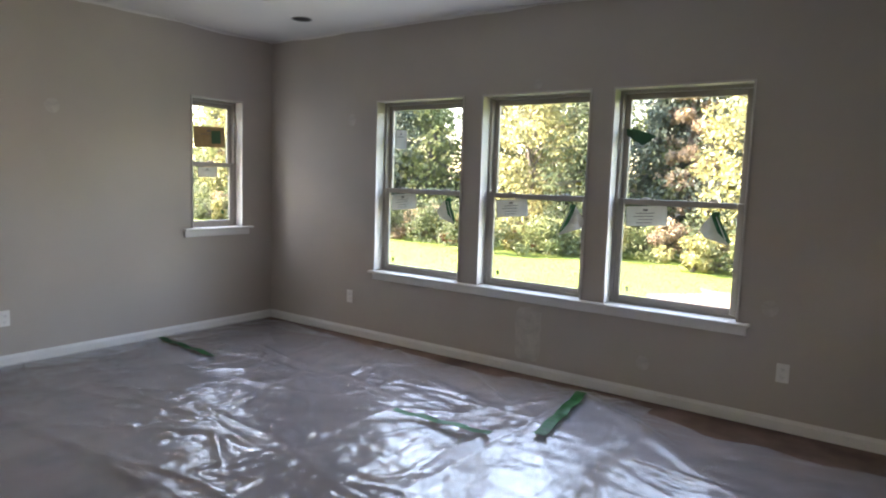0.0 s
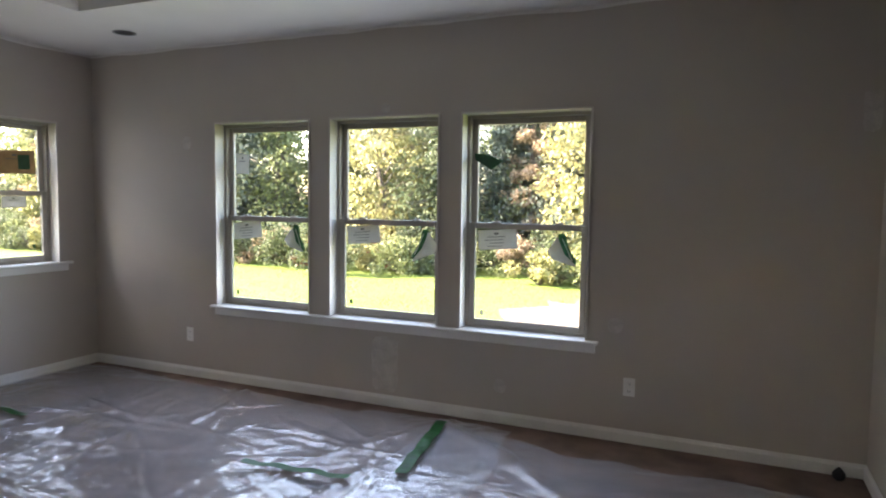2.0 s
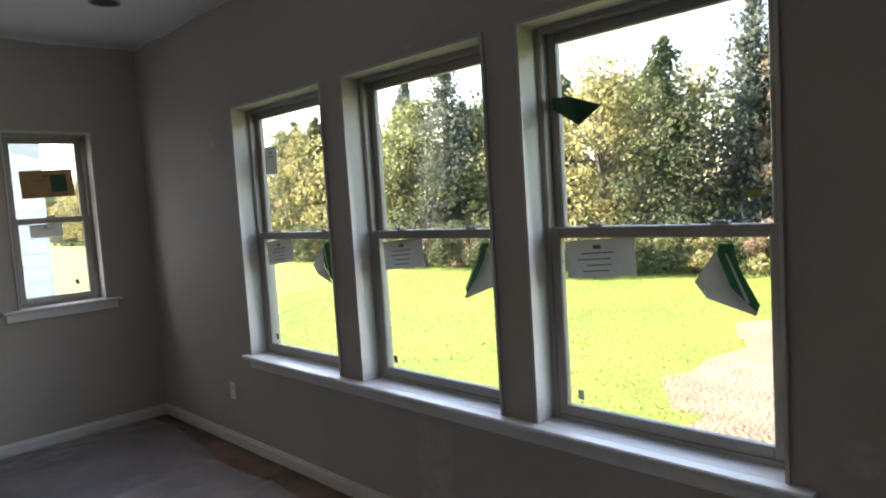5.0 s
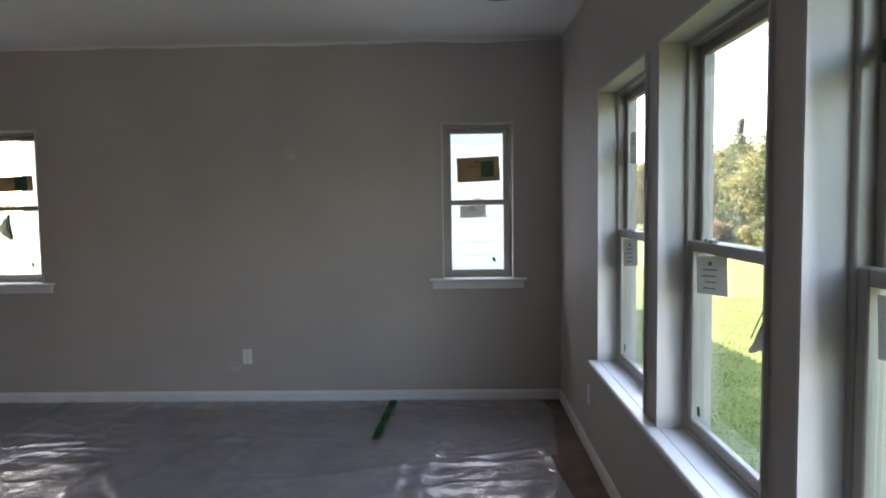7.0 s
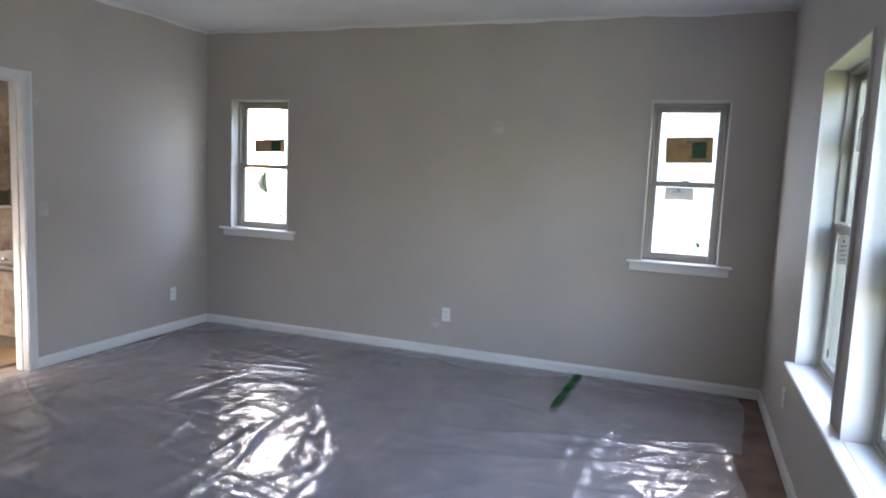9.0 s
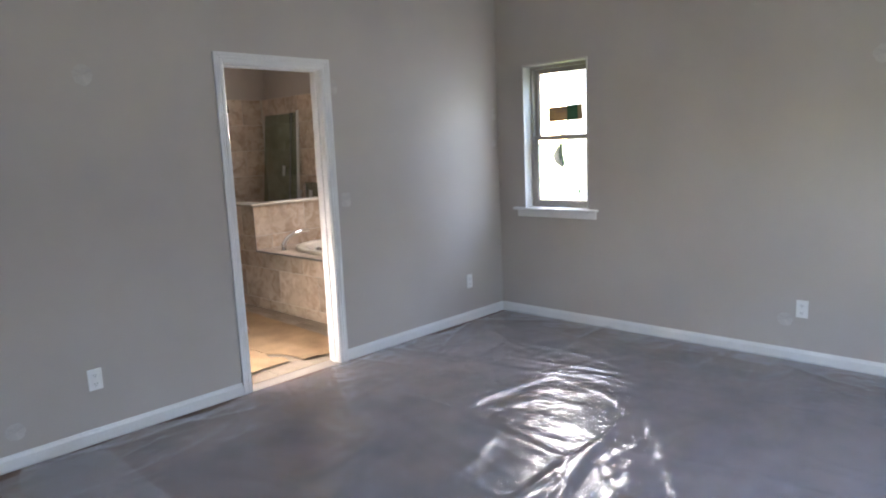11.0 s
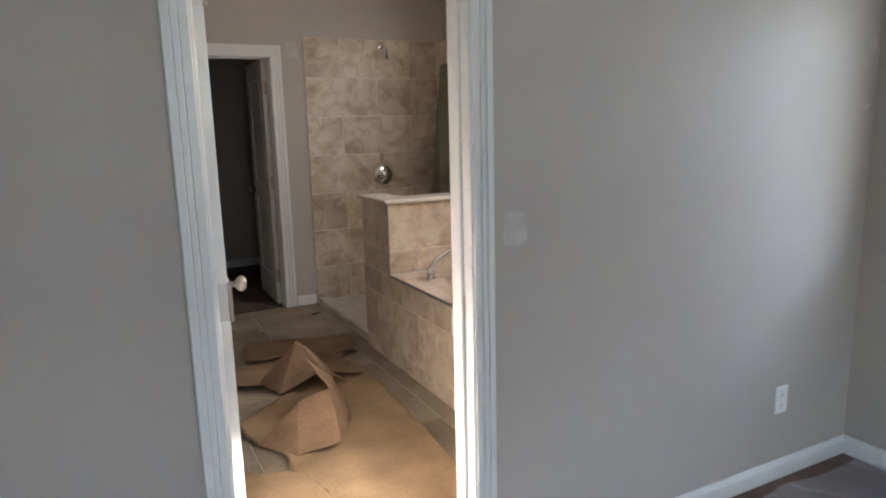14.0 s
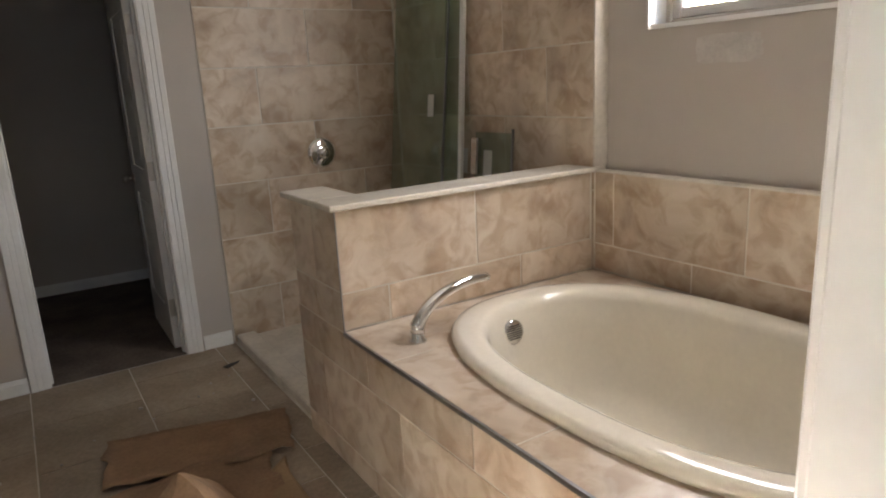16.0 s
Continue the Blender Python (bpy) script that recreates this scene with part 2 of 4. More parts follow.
def lathe(bm, profile, m, steps=24):
    """Turns (radius, height) pairs round the z axis of m."""
    rings = []
    for r, z in profile:
        rings.append([bm.verts.new(m @ Vector((r * math.cos(2 * math.pi * i / steps), r * math.sin(2 * math.pi * i / steps), z))) for i in range(steps)])
    for a, b in zip(rings, rings[1:]):
        for i in range(steps):
            bm.faces.new((a[i], a[(i + 1) % steps], b[(i + 1) % steps], b[i]))
    bm.faces.new(rings[0][::-1])
    bm.faces.new(rings[-1])


def tube(bm, points, radii, steps=12):
    rings = []
    points = [Vector(p) for p in points]
    for i, p in enumerate(points):
        d = (points[min(i + 1, len(points) - 1)] - points[max(i - 1, 0)]).normalized()
        side = d.cross(Vector((0.31, 0.9, 0.17))).normalized()
        up = side.cross(d)
        rings.append([bm.verts.new(p + radii[i] * (side * math.cos(2 * math.pi * k / steps) + up * math.sin(2 * math.pi * k / steps))) for k in range(steps)])
    for a, b in zip(rings, rings[1:]):
        for k in range(steps):
            bm.faces.new((a[k], a[(k + 1) % steps], b[(k + 1) % steps], b[k]))
    bm.faces.new(rings[0][::-1])
    bm.faces.new(rings[-1])


def sheet_mesh(name, func, nu, nv, mat, smooth=True):
    """A grid bent by func(u, v) for u, v in 0..1."""
    verts = [func(i / nu, j / nv) for j in range(nv + 1) for i in range(nu + 1)]
    faces = [(j * (nu + 1) + i, j * (nu + 1) + i + 1, (j + 1) * (nu + 1) + i + 1, (j + 1) * (nu + 1) + i) for j in range(nv) for i in range(nu)]
    me = bpy.data.meshes.new(name)
    me.from_pydata(verts, [], faces)
    me.materials.append(mat)
    if smooth:
        me.polygons.foreach_set("use_smooth", [True] * len(me.polygons))
    return me


def wall_mesh(name, mat, axis, lo, hi, start, end, height, openings, label, base=-0.05):
    """A wall along axis 'x' or 'y', from lo to hi in depth, with holes (u0, u1, z0, z1)."""
    bm = bmesh.new()

    def put(u0, u1, z0, z1):
        if u1 - u0 > 1e-4 and z1 - z0 > 1e-4:
            if axis == 'x':
                add_box(bm, (u0, lo, z0), (u1, hi, z1))
            else:
                add_box(bm, (lo, u0, z0), (hi, u1, z1))
    at = start
    for u0, u1, z0, z1 in sorted(openings):
        put(at, u0, base, height)
        put(u0, u1, base, z0)
        put(u0, u1, z1, height)
        at = u1
    put(at, end, base, height)
    return tagged(part(name, bm, mat), label, "wall", kind="structure")


# ---------- the shell ----------
H = 2.74
B_WINDOWS = [(1.395, 2.315), (2.485, 3.385), (3.545, 4.435)]
BZ = (0.615, 2.115)
LZ = (0.93, 2.128)
wall_mesh("wall_north", PAINT, 'x', 4.9, 5.1, -0.2, 6.2, 2.993, [(a, b, *BZ) for a, b in B_WINDOWS], "greige painted wall with three tall windows", -0.5)
wall_mesh("wall_west", PAINT, 'y', -0.2, 0.0, -5.8, 4.9, 2.993, [(4.0, 4.55, *LZ), (0.28, 0.905, *LZ), (-1.8, -0.95, 1.56, 2.13)],
          "greige painted wall with small windows", -0.5)
wall_mesh("wall_south", PAINT, 'x', -0.12, 0.0, 0.0, 6.0, H, [(1.84, 2.572, 0.0, 2.05), (4.45, 5.25, 0.0, 2.04)], "greige painted partition wall with doorways")
wall_mesh("wall_east", PAINT, 'y', 6.0, 6.2, -5.8, 4.9, 2.993, [], "plain greige painted wall", -0.5)
wall_mesh("wall_bath_back", PAINT, 'x', -3.80, -3.69, 0.0, 3.6, H, [(1.50, 2.195, 0.0, 2.01)], "greige painted bathroom wall with closet doorway")
wall_mesh("wall_bath_east", PAINT, 'y', 3.6, 3.72, -5.6, -0.12, H, [], "plain greige bathroom wall")
wall_mesh("wall_closet_back", PAINT, 'x', -5.75, -5.6, 0.0, 6.0, H, [], "plain wall at the back of a closet")
wall_mesh("wall_closet_side", PAINT, 'y', 0.9, 1.0, -5.6, -3.80, H, [], "plain closet side wall")

tagged(part("floor_bedroom", boxes(((0, -0.0, -0.2), (6.0, 4.9, 0))), CARPET), "brown cut-pile carpet", "floor", kind="structure")
tagged(part("floor_hall", boxes(((3.72, -5.6, -0.2), (6.0, -0.0, -0.002))), CARPET), "brown carpet beyond the doorway", "floor", kind="structure")
floor_bath = tagged(part("floor_bath", boxes(((0, -5.6, -0.2), (3.72, 0.0, -0.0015))), GROUT), "dusty beige bathroom floor tiles", "floor", kind="structure")

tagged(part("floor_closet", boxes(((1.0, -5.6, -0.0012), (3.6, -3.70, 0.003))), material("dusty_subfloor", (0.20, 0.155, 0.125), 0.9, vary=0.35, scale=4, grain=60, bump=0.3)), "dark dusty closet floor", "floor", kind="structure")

# tray ceiling: a flat border and a raised middle
T0, T1, T2, T3 = 1.2, 4.9, 1.2, 3.85
bm = boxes(((0, 0, H), (6, T2, H + 0.25)), ((0, T3, H), (6, 4.9, H + 0.25)), ((0, T2, H), (T0, T3, H + 0.25)), ((T1, T2, H), (6, T3, H + 0.25)),
           ((T0, T2, H + 0.22), (T1, T3, H + 0.25)))
tagged(part("ceiling_bedroom", bm, CEIL), "white textured tray ceiling", "ceiling", kind="structure")
tagged(part("ceiling_bath", boxes(((0, -5.6, H), (6.0, -0.0, H + 0.25))), CEIL), "white textured ceiling", "ceiling", kind="structure")
roof = empty("roof", Matrix(), "dark shingled roof with eaves over the house", "roof", kind="structure")
part("roof_slab", boxes(((-0.5, -6.1, 2.995), (6.5, 5.32, 3.06))), ROOF, roof)
bm = bmesh.new()
vs = [bm.verts.new(p) for p in ((-0.5, -6.1, 3.06), (6.5, -6.1, 3.06), (6.5, 5.32, 3.06), (-0.5, 5.32, 3.06), (2.5, -0.4, 4.6), (3.5, -0.4, 4.6))]
for f in ((0, 1, 5, 4), (1, 2, 5), (2, 3, 4, 5), (3, 0, 4)):
    bm.faces.new([vs[i] for i in f])
part("roof_hip", bm, ROOF, roof)


def baseboard(name, a, b, normal):
    """A stepped board from a to b on the floor; normal points into the room."""
    a, b, nrm = Vector(a), Vector(b), Vector(normal)
    bm = bmesh.new()
    prof = [(0, 0.003), (0.014, 0.003), (0.014, 0.062), (0.009, 0.072), (0.006, 0.083), (0, 0.083)]
    ra = [bm.verts.new(a + nrm * d + Vector((0, 0, z))) for d, z in prof]
    rb = [bm.verts.new(b + nrm * d + Vector((0, 0, z))) for d, z in prof]
    for i in range(len(prof)):
        k = (i + 1) % len(prof)
        bm.faces.new((ra[i], ra[k], rb[k], rb[i]))
    bm.faces.new(ra)
    bm.faces.new(rb[::-1])
    return tagged(part(name, bm, TRIM), "white painted baseboard", "baseboard", kind="structure")


def cut_in(name, a, b, normal):
    """The uneven painted edge where the ceiling white runs down on to the wall."""
    a, b, nrm = Vector(a), Vector(b), Vector(normal) * 0.0012
    bm = bmesh.new()
    n = int((b - a).length / 0.06)
    rows = []
    for i in range(n + 1):
        p = a.lerp(b, i / n) + nrm
        d = 0.022 + 0.016 * noise.noise(p * 2.2) + 0.006 * noise.noise(p * 9)
        rows.append((bm.verts.new(p), bm.verts.new(p - Vector((0, 0, max(0.004, d))))))
    for p, q in zip(rows, rows[1:]):
        bm.faces.new((p[0], q[0], q[1], p[1]))
    tagged(part(name, bm, CEIL), "uneven white paint edge below the ceiling", "trim", kind="structure")


cut_in("trim_north", (0, 4.9, H), (6, 4.9, H), (0, -1, 0))
cut_in("trim_west", (0, 0, H), (0, 4.9, H), (1, 0, 0))
cut_in("trim_south", (0, 0, H), (6, 0, H), (0, 1, 0))
cut_in("trim_bath", (0, -3.69, H), (3.6, -3.69, H), (0, 1, 0))
baseboard("baseboard_north", (0.0, 4.9, 0), (6.0, 4.9, 0), (0, -1, 0))
baseboard("baseboard_west", (0, 0.0, 0), (0, 4.886, 0), (1, 0, 0))
baseboard("baseboard_south", (0.014, 0, 0), (1.789, 0, 0), (0, 1, 0))
baseboard("baseboard_south_middle", (2.623, 0, 0), (4.37, 0, 0), (0, 1, 0))
baseboard("baseboard_south_end", (5.33, 0, 0), (6.0, 0, 0), (0, 1, 0))
baseboard("baseboard_east", (6.0, 0.014, 0), (6.0, 4.886, 0), (-1, 0, 0))
baseboard("baseboard_bath", (1.262, -3.69, 0), (1.42, -3.69, 0), (0, 1, 0))
baseboard("baseboard_bath_end", (2.275, -3.69, 0), (3.6, -3.69, 0), (0, 1, 0))
baseboard("baseboard_bath_east", (3.6, -3.676, 0), (3.6, -0.12, 0), (-1, 0, 0))
baseboard("baseboard_closet", (1.0, -5.6, 0), (3.6, -5.6, 0), (0, 1, 0))


# ---------- windows ----------
def window(name, m, w, z0, z1, rail, sill, label, depth=0.2):
    """A single-hung window: local x along the wall from 0 to w, y outwards from the room's face."""
    win = empty(name, m, label, "window", kind="structure")
    f, y0, y1 = 0.035, 0.09, 0.165
    e = 0.003
    part("window_frame", boxes(((e, y0, z0 + e), (f, y1, z1 - e)), ((w - f, y0, z0 + e), (w - e, y1, z1 - e)), ((f, y0, z1 - f), (w - f, y1, z1 - e)),
                               ((f, y0, z0 + e), (w - f, y1, z0 + f)), bevel=0.004), VINYL, win)
    s = 0.04
    # the lower sash stands nearer to the room
    for nm, a, b, ya, yb in (("lower_sash", z0 + f, rail + 0.02, y0 + 0.006, y0 + 0.036), ("upper_sash", rail - 0.02, z1 - f, y0 + 0.04, y0 + 0.07)):
        sash = part(nm, boxes(((f, ya, a), (f + s, yb, b)), ((w - f - s, ya, a), (w - f, yb, b)), ((f + s, ya, a), (w - f - s, yb, a + s)),
                              ((f + s, ya, b - s), (w - f - s, yb, b)), bevel=0.004), VINYL, win)
        pane = part("pane", boxes(((f + s - 0.004, (ya + yb) / 2 - 0.003, a + s - 0.004), (w - f - s + 0.004, (ya + yb) / 2 + 0.003, b - s + 0.004))), GLASS, sash)
        pane.visible_shadow = False
        if nm == "lower_sash":
            for u in ((0.25, 0.75) if w > 0.7 else (0.5,)):
                bm = boxes(((w * u - 0.03, ya + 0.004, b + 0.001), (w * u + 0.03, yb - 0.004, b + 0.012)), bevel=0.003)
                add_box(bm, (w * u - 0.008, ya - 0.012, b + 0.004), (w * u + 0.022, ya + 0.01, b + 0.014), 0.003)
                part("sash_lock", bm, VINYL, sash)
    # liner round the opening, its greige lightened for the daylight it catches
    t = 0.012
    part("jamb_liner", boxes(((-t + 0.012, -0.012, z0 + 0.002), (0.012, y0, z1)), ((w - 0.012, -0.012, z0 + 0.002), (w + t - 0.012, y0, z1)), ((0.012, -0.012, z1 - 0.012), (w - 0.012, y0, z1))), LIT_RETURN, win)
    if sill:
        u0, u1 = sill
        bm = boxes(((u0, -0.058, z0 - 0.002), (u1, -0.0005, z0 + 0.018)), bevel=0.005)
        add_box(bm, (u0 + 0.02, -0.016, z0 - 0.062), (u1 - 0.02, -0.0005, z0 - 0.002), 0.004)
        part("window_sill", bm, TRIM, win)
    part("inner_sill", boxes(((0.0125, -0.0004, z0 + 0.001), (w - 0.0125, y0 + 0.02, z0 + 0.017))), TRIM, win)
    return win


def label_card(win, u, z, y, w, h, tilt, mat=PAPER, bars=5, name="paper_label", label="white printed paper label"):
    """A printed card stuck to the inside of a pane."""
    c = part(name, boxes(((-w / 2, -0.0015, -h / 2), (w / 2, 0, h / 2))), mat, win, label, m=pose(u, y, z, 0, tilt, 0))
    for i in range(bars):
        zz = h * (0.3 - 0.16 * i)
        ww = w * (0.08 if i == 0 else 0.2 + 0.06 * (i % 3))
        t = h * (0.05 if i == 0 else 0.016)
        part("print_bar", boxes(((-ww, -0.0022, zz - t), (ww * (0.5 + 0.3 * (i % 2)), -0.0016, zz + t))), INK, c)
    return c


def peeled_label(win, u, z, y, w, h, tilt, mirror=1):
    """A large film label that has come loose and folded over, green print on one face."""
    bm = bmesh.new()
    pts = [(-0.1, 0.0, 0.5), (0.12, 0.0, 0.5), (0.22, -0.2, 0.12), (0.5, -0.45, -0.38), (0.46, -0.5, -0.5), (0.2, -0.4, -0.36), (-0.02, -0.3, -0.12), (-0.16, -0.15, 0.18)]
    vs = [bm.verts.new((mirror * p[0] * w, p[1] * 0.09, p[2] * h)) for p in pts]
    ctr = bm.verts.new((mirror * 0.1 * w, -0.034, 0.03 * h))
    for i in range(len(vs)):
        bm.faces.new((vs[i], vs[(i + 1) % len(vs)], ctr))
    bmesh.ops.solidify(bm, geom=bm.faces[:], thickness=0.0015)
    c = part("peeled_label", bm, GREEN_INK, win, "green and white film label peeling off", m=pose(u, y, z, 0, tilt, 0))
    for nm, pts in (("white_flap", [(-0.12, -0.012, 0.42), (-0.04, -0.018, 0.2), (0.1, -0.042, -0.14), (0.34, -0.05, -0.42), (0.46, -0.055, -0.52), (-0.3, -0.03, -0.28), (-0.3, -0.03, -0.16), (-0.46, -0.035, -0.03)]),
                    ("white_line", [(0.03, -0.02, 0.36), (0.06, -0.02, 0.36), (0.4, -0.055, -0.34), (0.35, -0.055, -0.34)])):
        bm = bmesh.new()
        bm.faces.new([bm.verts.new((mirror * p[0] * w, p[1] - 0.006, p[2] * h)) for p in pts])
        bmesh.ops.triangulate(bm, faces=bm.faces[:])
        bmesh.ops.solidify(bm, geom=bm.faces[:], thickness=0.001)
        part(nm, bm, PAPER, c)


def small_label(win, u, z, y):
    c = part("small_label", boxes(((-0.022, -0.0015, -0.014), (0.022, 0, 0.014))), YELLOW_INK, win, "small yellow and black label", m=pose(u, y, z))
    part("print_bar", boxes(((-0.022, -0.0024, 0.006), (0.022, -0.0016, 0.014))), INK, c)


for i, (a, b) in enumerate(B_WINDOWS):
    w = b - a
    sill = (-0.03, 4.51 - 1.395) if i == 0 else None
    win = window("window_%d" % (i + 1), pose(a, 4.9, 0), w, *BZ, 1.345, sill, "single-hung almond vinyl window with stickers on the panes")
    low, up = 0.107, 0.141
    label_card(win, 0.235, 1.252, low, 0.28, 0.135, -6 + i)
    peeled_label(win, w - (0.2 if i != 1 else 0.14), 1.2, low, 0.2, 0.21, -4, 1 if i != 1 else -1)
    part("small_white_label", boxes(((-0.012, -0.0015, -0.018), (0.012, 0, 0.018))), PAPER if i == 2 else GREEN_INK, win, m=pose(0.13, low, 0.735, 0, -5, 0))
    small_label(win, w - 0.13, 1.46, up)
    if i == 0:
        label_card(win, 0.16, 1.79, up, 0.13, 0.16, 3, PAPER, 2)
    if i == 1:
        bm = bmesh.new()
        rows = [[bm.verts.new((0.08 + (w - 0.16) * k / 14, up - 0.004 - 0.003 * math.sin(k * j), z - (0.02 + 0.02 * math.sin(k * 0.5)) * j)) for k in range(15)] for j, z in ((0, 2.035), (1, 1.985))]
        for k in range(14):
            bm.faces.new((rows[0][k], rows[0][k + 1], rows[1][k + 1], rows[1][k]))
        part("film_strip", bm, FILM, win, "torn strip of clear protective film", True)
    if i == 2:
        bm = bmesh.new()
        vs = [bm.verts.new(p) for p in ((-0.1, -0.012, 0.045), (0.0, -0.05, 0.035), (0.12, -0.03, -0.01), (0.03, -0.04, -0.07), (-0.09, -0.02, -0.0))]
        bm.faces.new(vs)
        bmesh.ops.triangulate(bm, faces=bm.faces[:])
        bmesh.ops.solidify(bm, geom=bm.faces[:], thickness=0.002)
        part("peeled_label", bm, GREEN_INK, win, "dark green film label curling off", m=pose(0.15, up, 1.80))
for i, (a, b) in enumerate(((4.0, 4.55), (0.28, 0.905))):
    w = b - a
    win = window("window_%d" % (i + 4), pose(0, a, 0, 0, 0, 90), w, *LZ, 1.525, (-0.095, w + 0.09), "small single-hung almond vinyl window with stickers")
    low, up = 0.107, 0.141
    tan = label_card(win, w * 0.5 + 0.01, 1.78 if i == 0 else 1.72, up, 0.33, 0.19 if i == 0 else 0.12, -2, TAN_CARD, 2, "printed_card", "tan cardboard label with green print")
    part("green_stripe", boxes(((0.02, -0.003, -0.06), (0.12, -0.0018, 0.06))), GREEN_INK, tan)
    bm = bmesh.new()
    top = [bm.verts.new((0.08 + (w - 0.16) * k / 12, up - 0.004, 2.045)) for k in range(13)]
    low_ = [bm.verts.new((0.08 + (w - 0.16) * k / 12, up - 0.004 - 0.004 * math.sin(k), 2.0 - 0.05 * math.sin(k * 0.26) - 0.008 * math.sin(k * 2))) for k in range(13)]
    for k in range(12):
        bm.faces.new((top[k], top[k + 1], low_[k + 1], low_[k]))
    part("film_strip", bm, FILM, win, "torn strip of clear protective film", True)
    if i == 0:
        label_card(win, 0.24, 1.455, low, 0.2, 0.09, -1, PAPER, 2)
    else:
        peeled_label(win, 0.3, 1.38, low, 0.12, 0.2, 0)
    part("small_label", boxes(((-0.012, -0.0015, -0.018), (0.012, 0, 0.018))), GREEN_INK, win, m=pose(w - 0.15, low, 1.08, 0, -20, 0))
win = window("window_6", pose(0, -1.8, 0, 0, 0, 90), 0.85, 1.56, 2.13, 1.85, None, "white framed bathroom window above the tub")
label_card(win, 0.6, 1.64, 0.107, 0.22, 0.06, -3, GREEN_INK, 0, "printed_card", "green printed card")


# ---------- doors ----------
def casing(name, m, w, h, label, depth=0.12, wide=0.072):
    """Door frame with moulded casing on both faces; local x across the opening, y out of the near face (0) to the far one (-depth)."""
    fr = empty(name, m, label, "door frame", kind="structure")
    part("jamb", boxes(((0.001, -depth - 0.002, 0), (0.018, 0.002, h - 0.002)), ((w - 0.018, -depth - 0.002, 0), (w - 0.001, 0.002, h - 0.002)),
                       ((0.018, -depth - 0.002, h - 0.018), (w - 0.018, 0.002, h - 0.002)), bevel=0.002), TRIM, fr)
    part("door_stop", boxes(((0.018, -0.08, 0), (0.028, -0.045, h - 0.018)), ((w - 0.028, -0.08, 0), (w - 0.018, -0.045, h - 0.018)),
                            ((0.028, -0.08, h - 0.028), (w - 0.028, -0.045, h - 0.018)), bevel=0.002), TRIM, fr)
    for s, y in ((1, 0.0), (-1, -depth)):
        bm = bmesh.new()
        for k, (i0, i1, t) in enumerate(((-0.012, 0.25 * wide, 0.010), (0.25 * wide, 0.58 * wide, 0.013), (0.58 * wide, wide, 0.017))):
            ya, yb = (y, y + t) if s > 0 else (y - t, y)
            add_box(bm, (-i1, ya, 0), (-i0, yb, h + i1), 0.0025)
            add_box(bm, (w + i0, ya, 0), (w + i1, yb, h + i1), 0.0025)
            add_box(bm, (-i0, ya, h + i0), (w + i0, yb, h + i1), 0.0025)
        part("casing", bm, TRIM, fr)
    return fr


def door_leaf(name, m, w, h, label, knob=True):
    """A moulded two-panel door; local x from the hinge, y is its thickness."""
    d = empty(name, m, label, "door")
    t = 0.035
    bm = bmesh.new()
    st, z1, z2, z3, z4 = 0.115, 0.24, 0.86, 1.02, h - 0.14
    for lo, hi in (((0, 0, 0.012), (st, t, h)), ((w - st, 0, 0.012), (w, t, h)), ((st, 0, 0.012), (w - st, t, z1)), ((st, 0, z2), (w - st, t, z3)),
                   ((st, 0, z4), (w - st, t, h))):
        add_box(bm, lo, hi)
    part("door_frame", bm, TRIM, d)
    for za, zb in ((z1, z2), (z3, z4)):
        bm = boxes(((st, 0.010, za), (w - st, t - 0.010, zb)))
        add_box(bm, (st + 0.035, 0.004, za + 0.035), (w - st - 0.035, t - 0.004, zb - 0.035), 0.012)
        part("door_panel", bm, TRIM, d)
    for z in (0.25, 1.02, h - 0.22):
        hg = part("hinge", boxes(((-0.002, 0.002, z - 0.05), (-0.0003, t - 0.004, z + 0.05))), NICKEL, d, "satin nickel butt hinge")
        bm = boxes(((0.004, -0.0025, z - 0.05), (0.036, -0.0003, z + 0.05)), bevel=0.0008)
        lathe(bm, [(0.006, z - 0.052), (0.006, z + 0.052)], Matrix.Translation((-0.004, -0.004, 0)), 10)
        part("hinge_knuckle", bm, NICKEL, hg)
    if knob:
        for s, y in ((-1, 0.0), (1, t)):
            mm = pose(w - 0.062, y, 0.93, 90 if s < 0 else -90)
            bm = bmesh.new()
            lathe(bm, [(0.033, 0), (0.033, 0.004), (0.026, 0.010), (0.011, 0.014), (0.010, 0.030), (0.018, 0.036), (0.027, 0.046), (0.028, 0.056), (0.022, 0.066), (0.010, 0.070)], mm)
            part("door_knob", bm, NICKEL, d, "round satin nickel knob", True)
        part("latch_plate", boxes(((w, 0.008, 0.90), (w + 0.0015, t - 0.008, 0.96))), NICKEL, d)
    return d


fr1 = casing("door_frame_1", pose(1.84, 0, 0), 0.732, 2.05, "white moulded door casing with strike plate", wide=0.05)
part("strike_plate", boxes(((0.0181, -0.075, 0.90), (0.0195, -0.042, 0.96))), NICKEL, fr1)
door_leaf("bathroom_door", pose(2.507, -0.13, 0, 0, 0, 262), 0.665, 2.02, "white two-panel door standing open into the bathroom")
casing("door_frame_2", pose(1.50, -3.69, 0), 0.695, 2.01, "white moulded closet door casing", 0.11)
door_leaf("closet_door", pose(1.522, -3.807, 0, 0, 0, -91), 0.655, 1.99, "white panel door standing open into a dark closet")
casing("door_frame_3", pose(4.45, 0, 0), 0.80, 2.04, "white moulded entry door casing")
door_leaf("entry_door", pose(4.435, 0.022, 0, 0, 0, 112), 0.76, 2.02, "white two-panel entry door standing open")


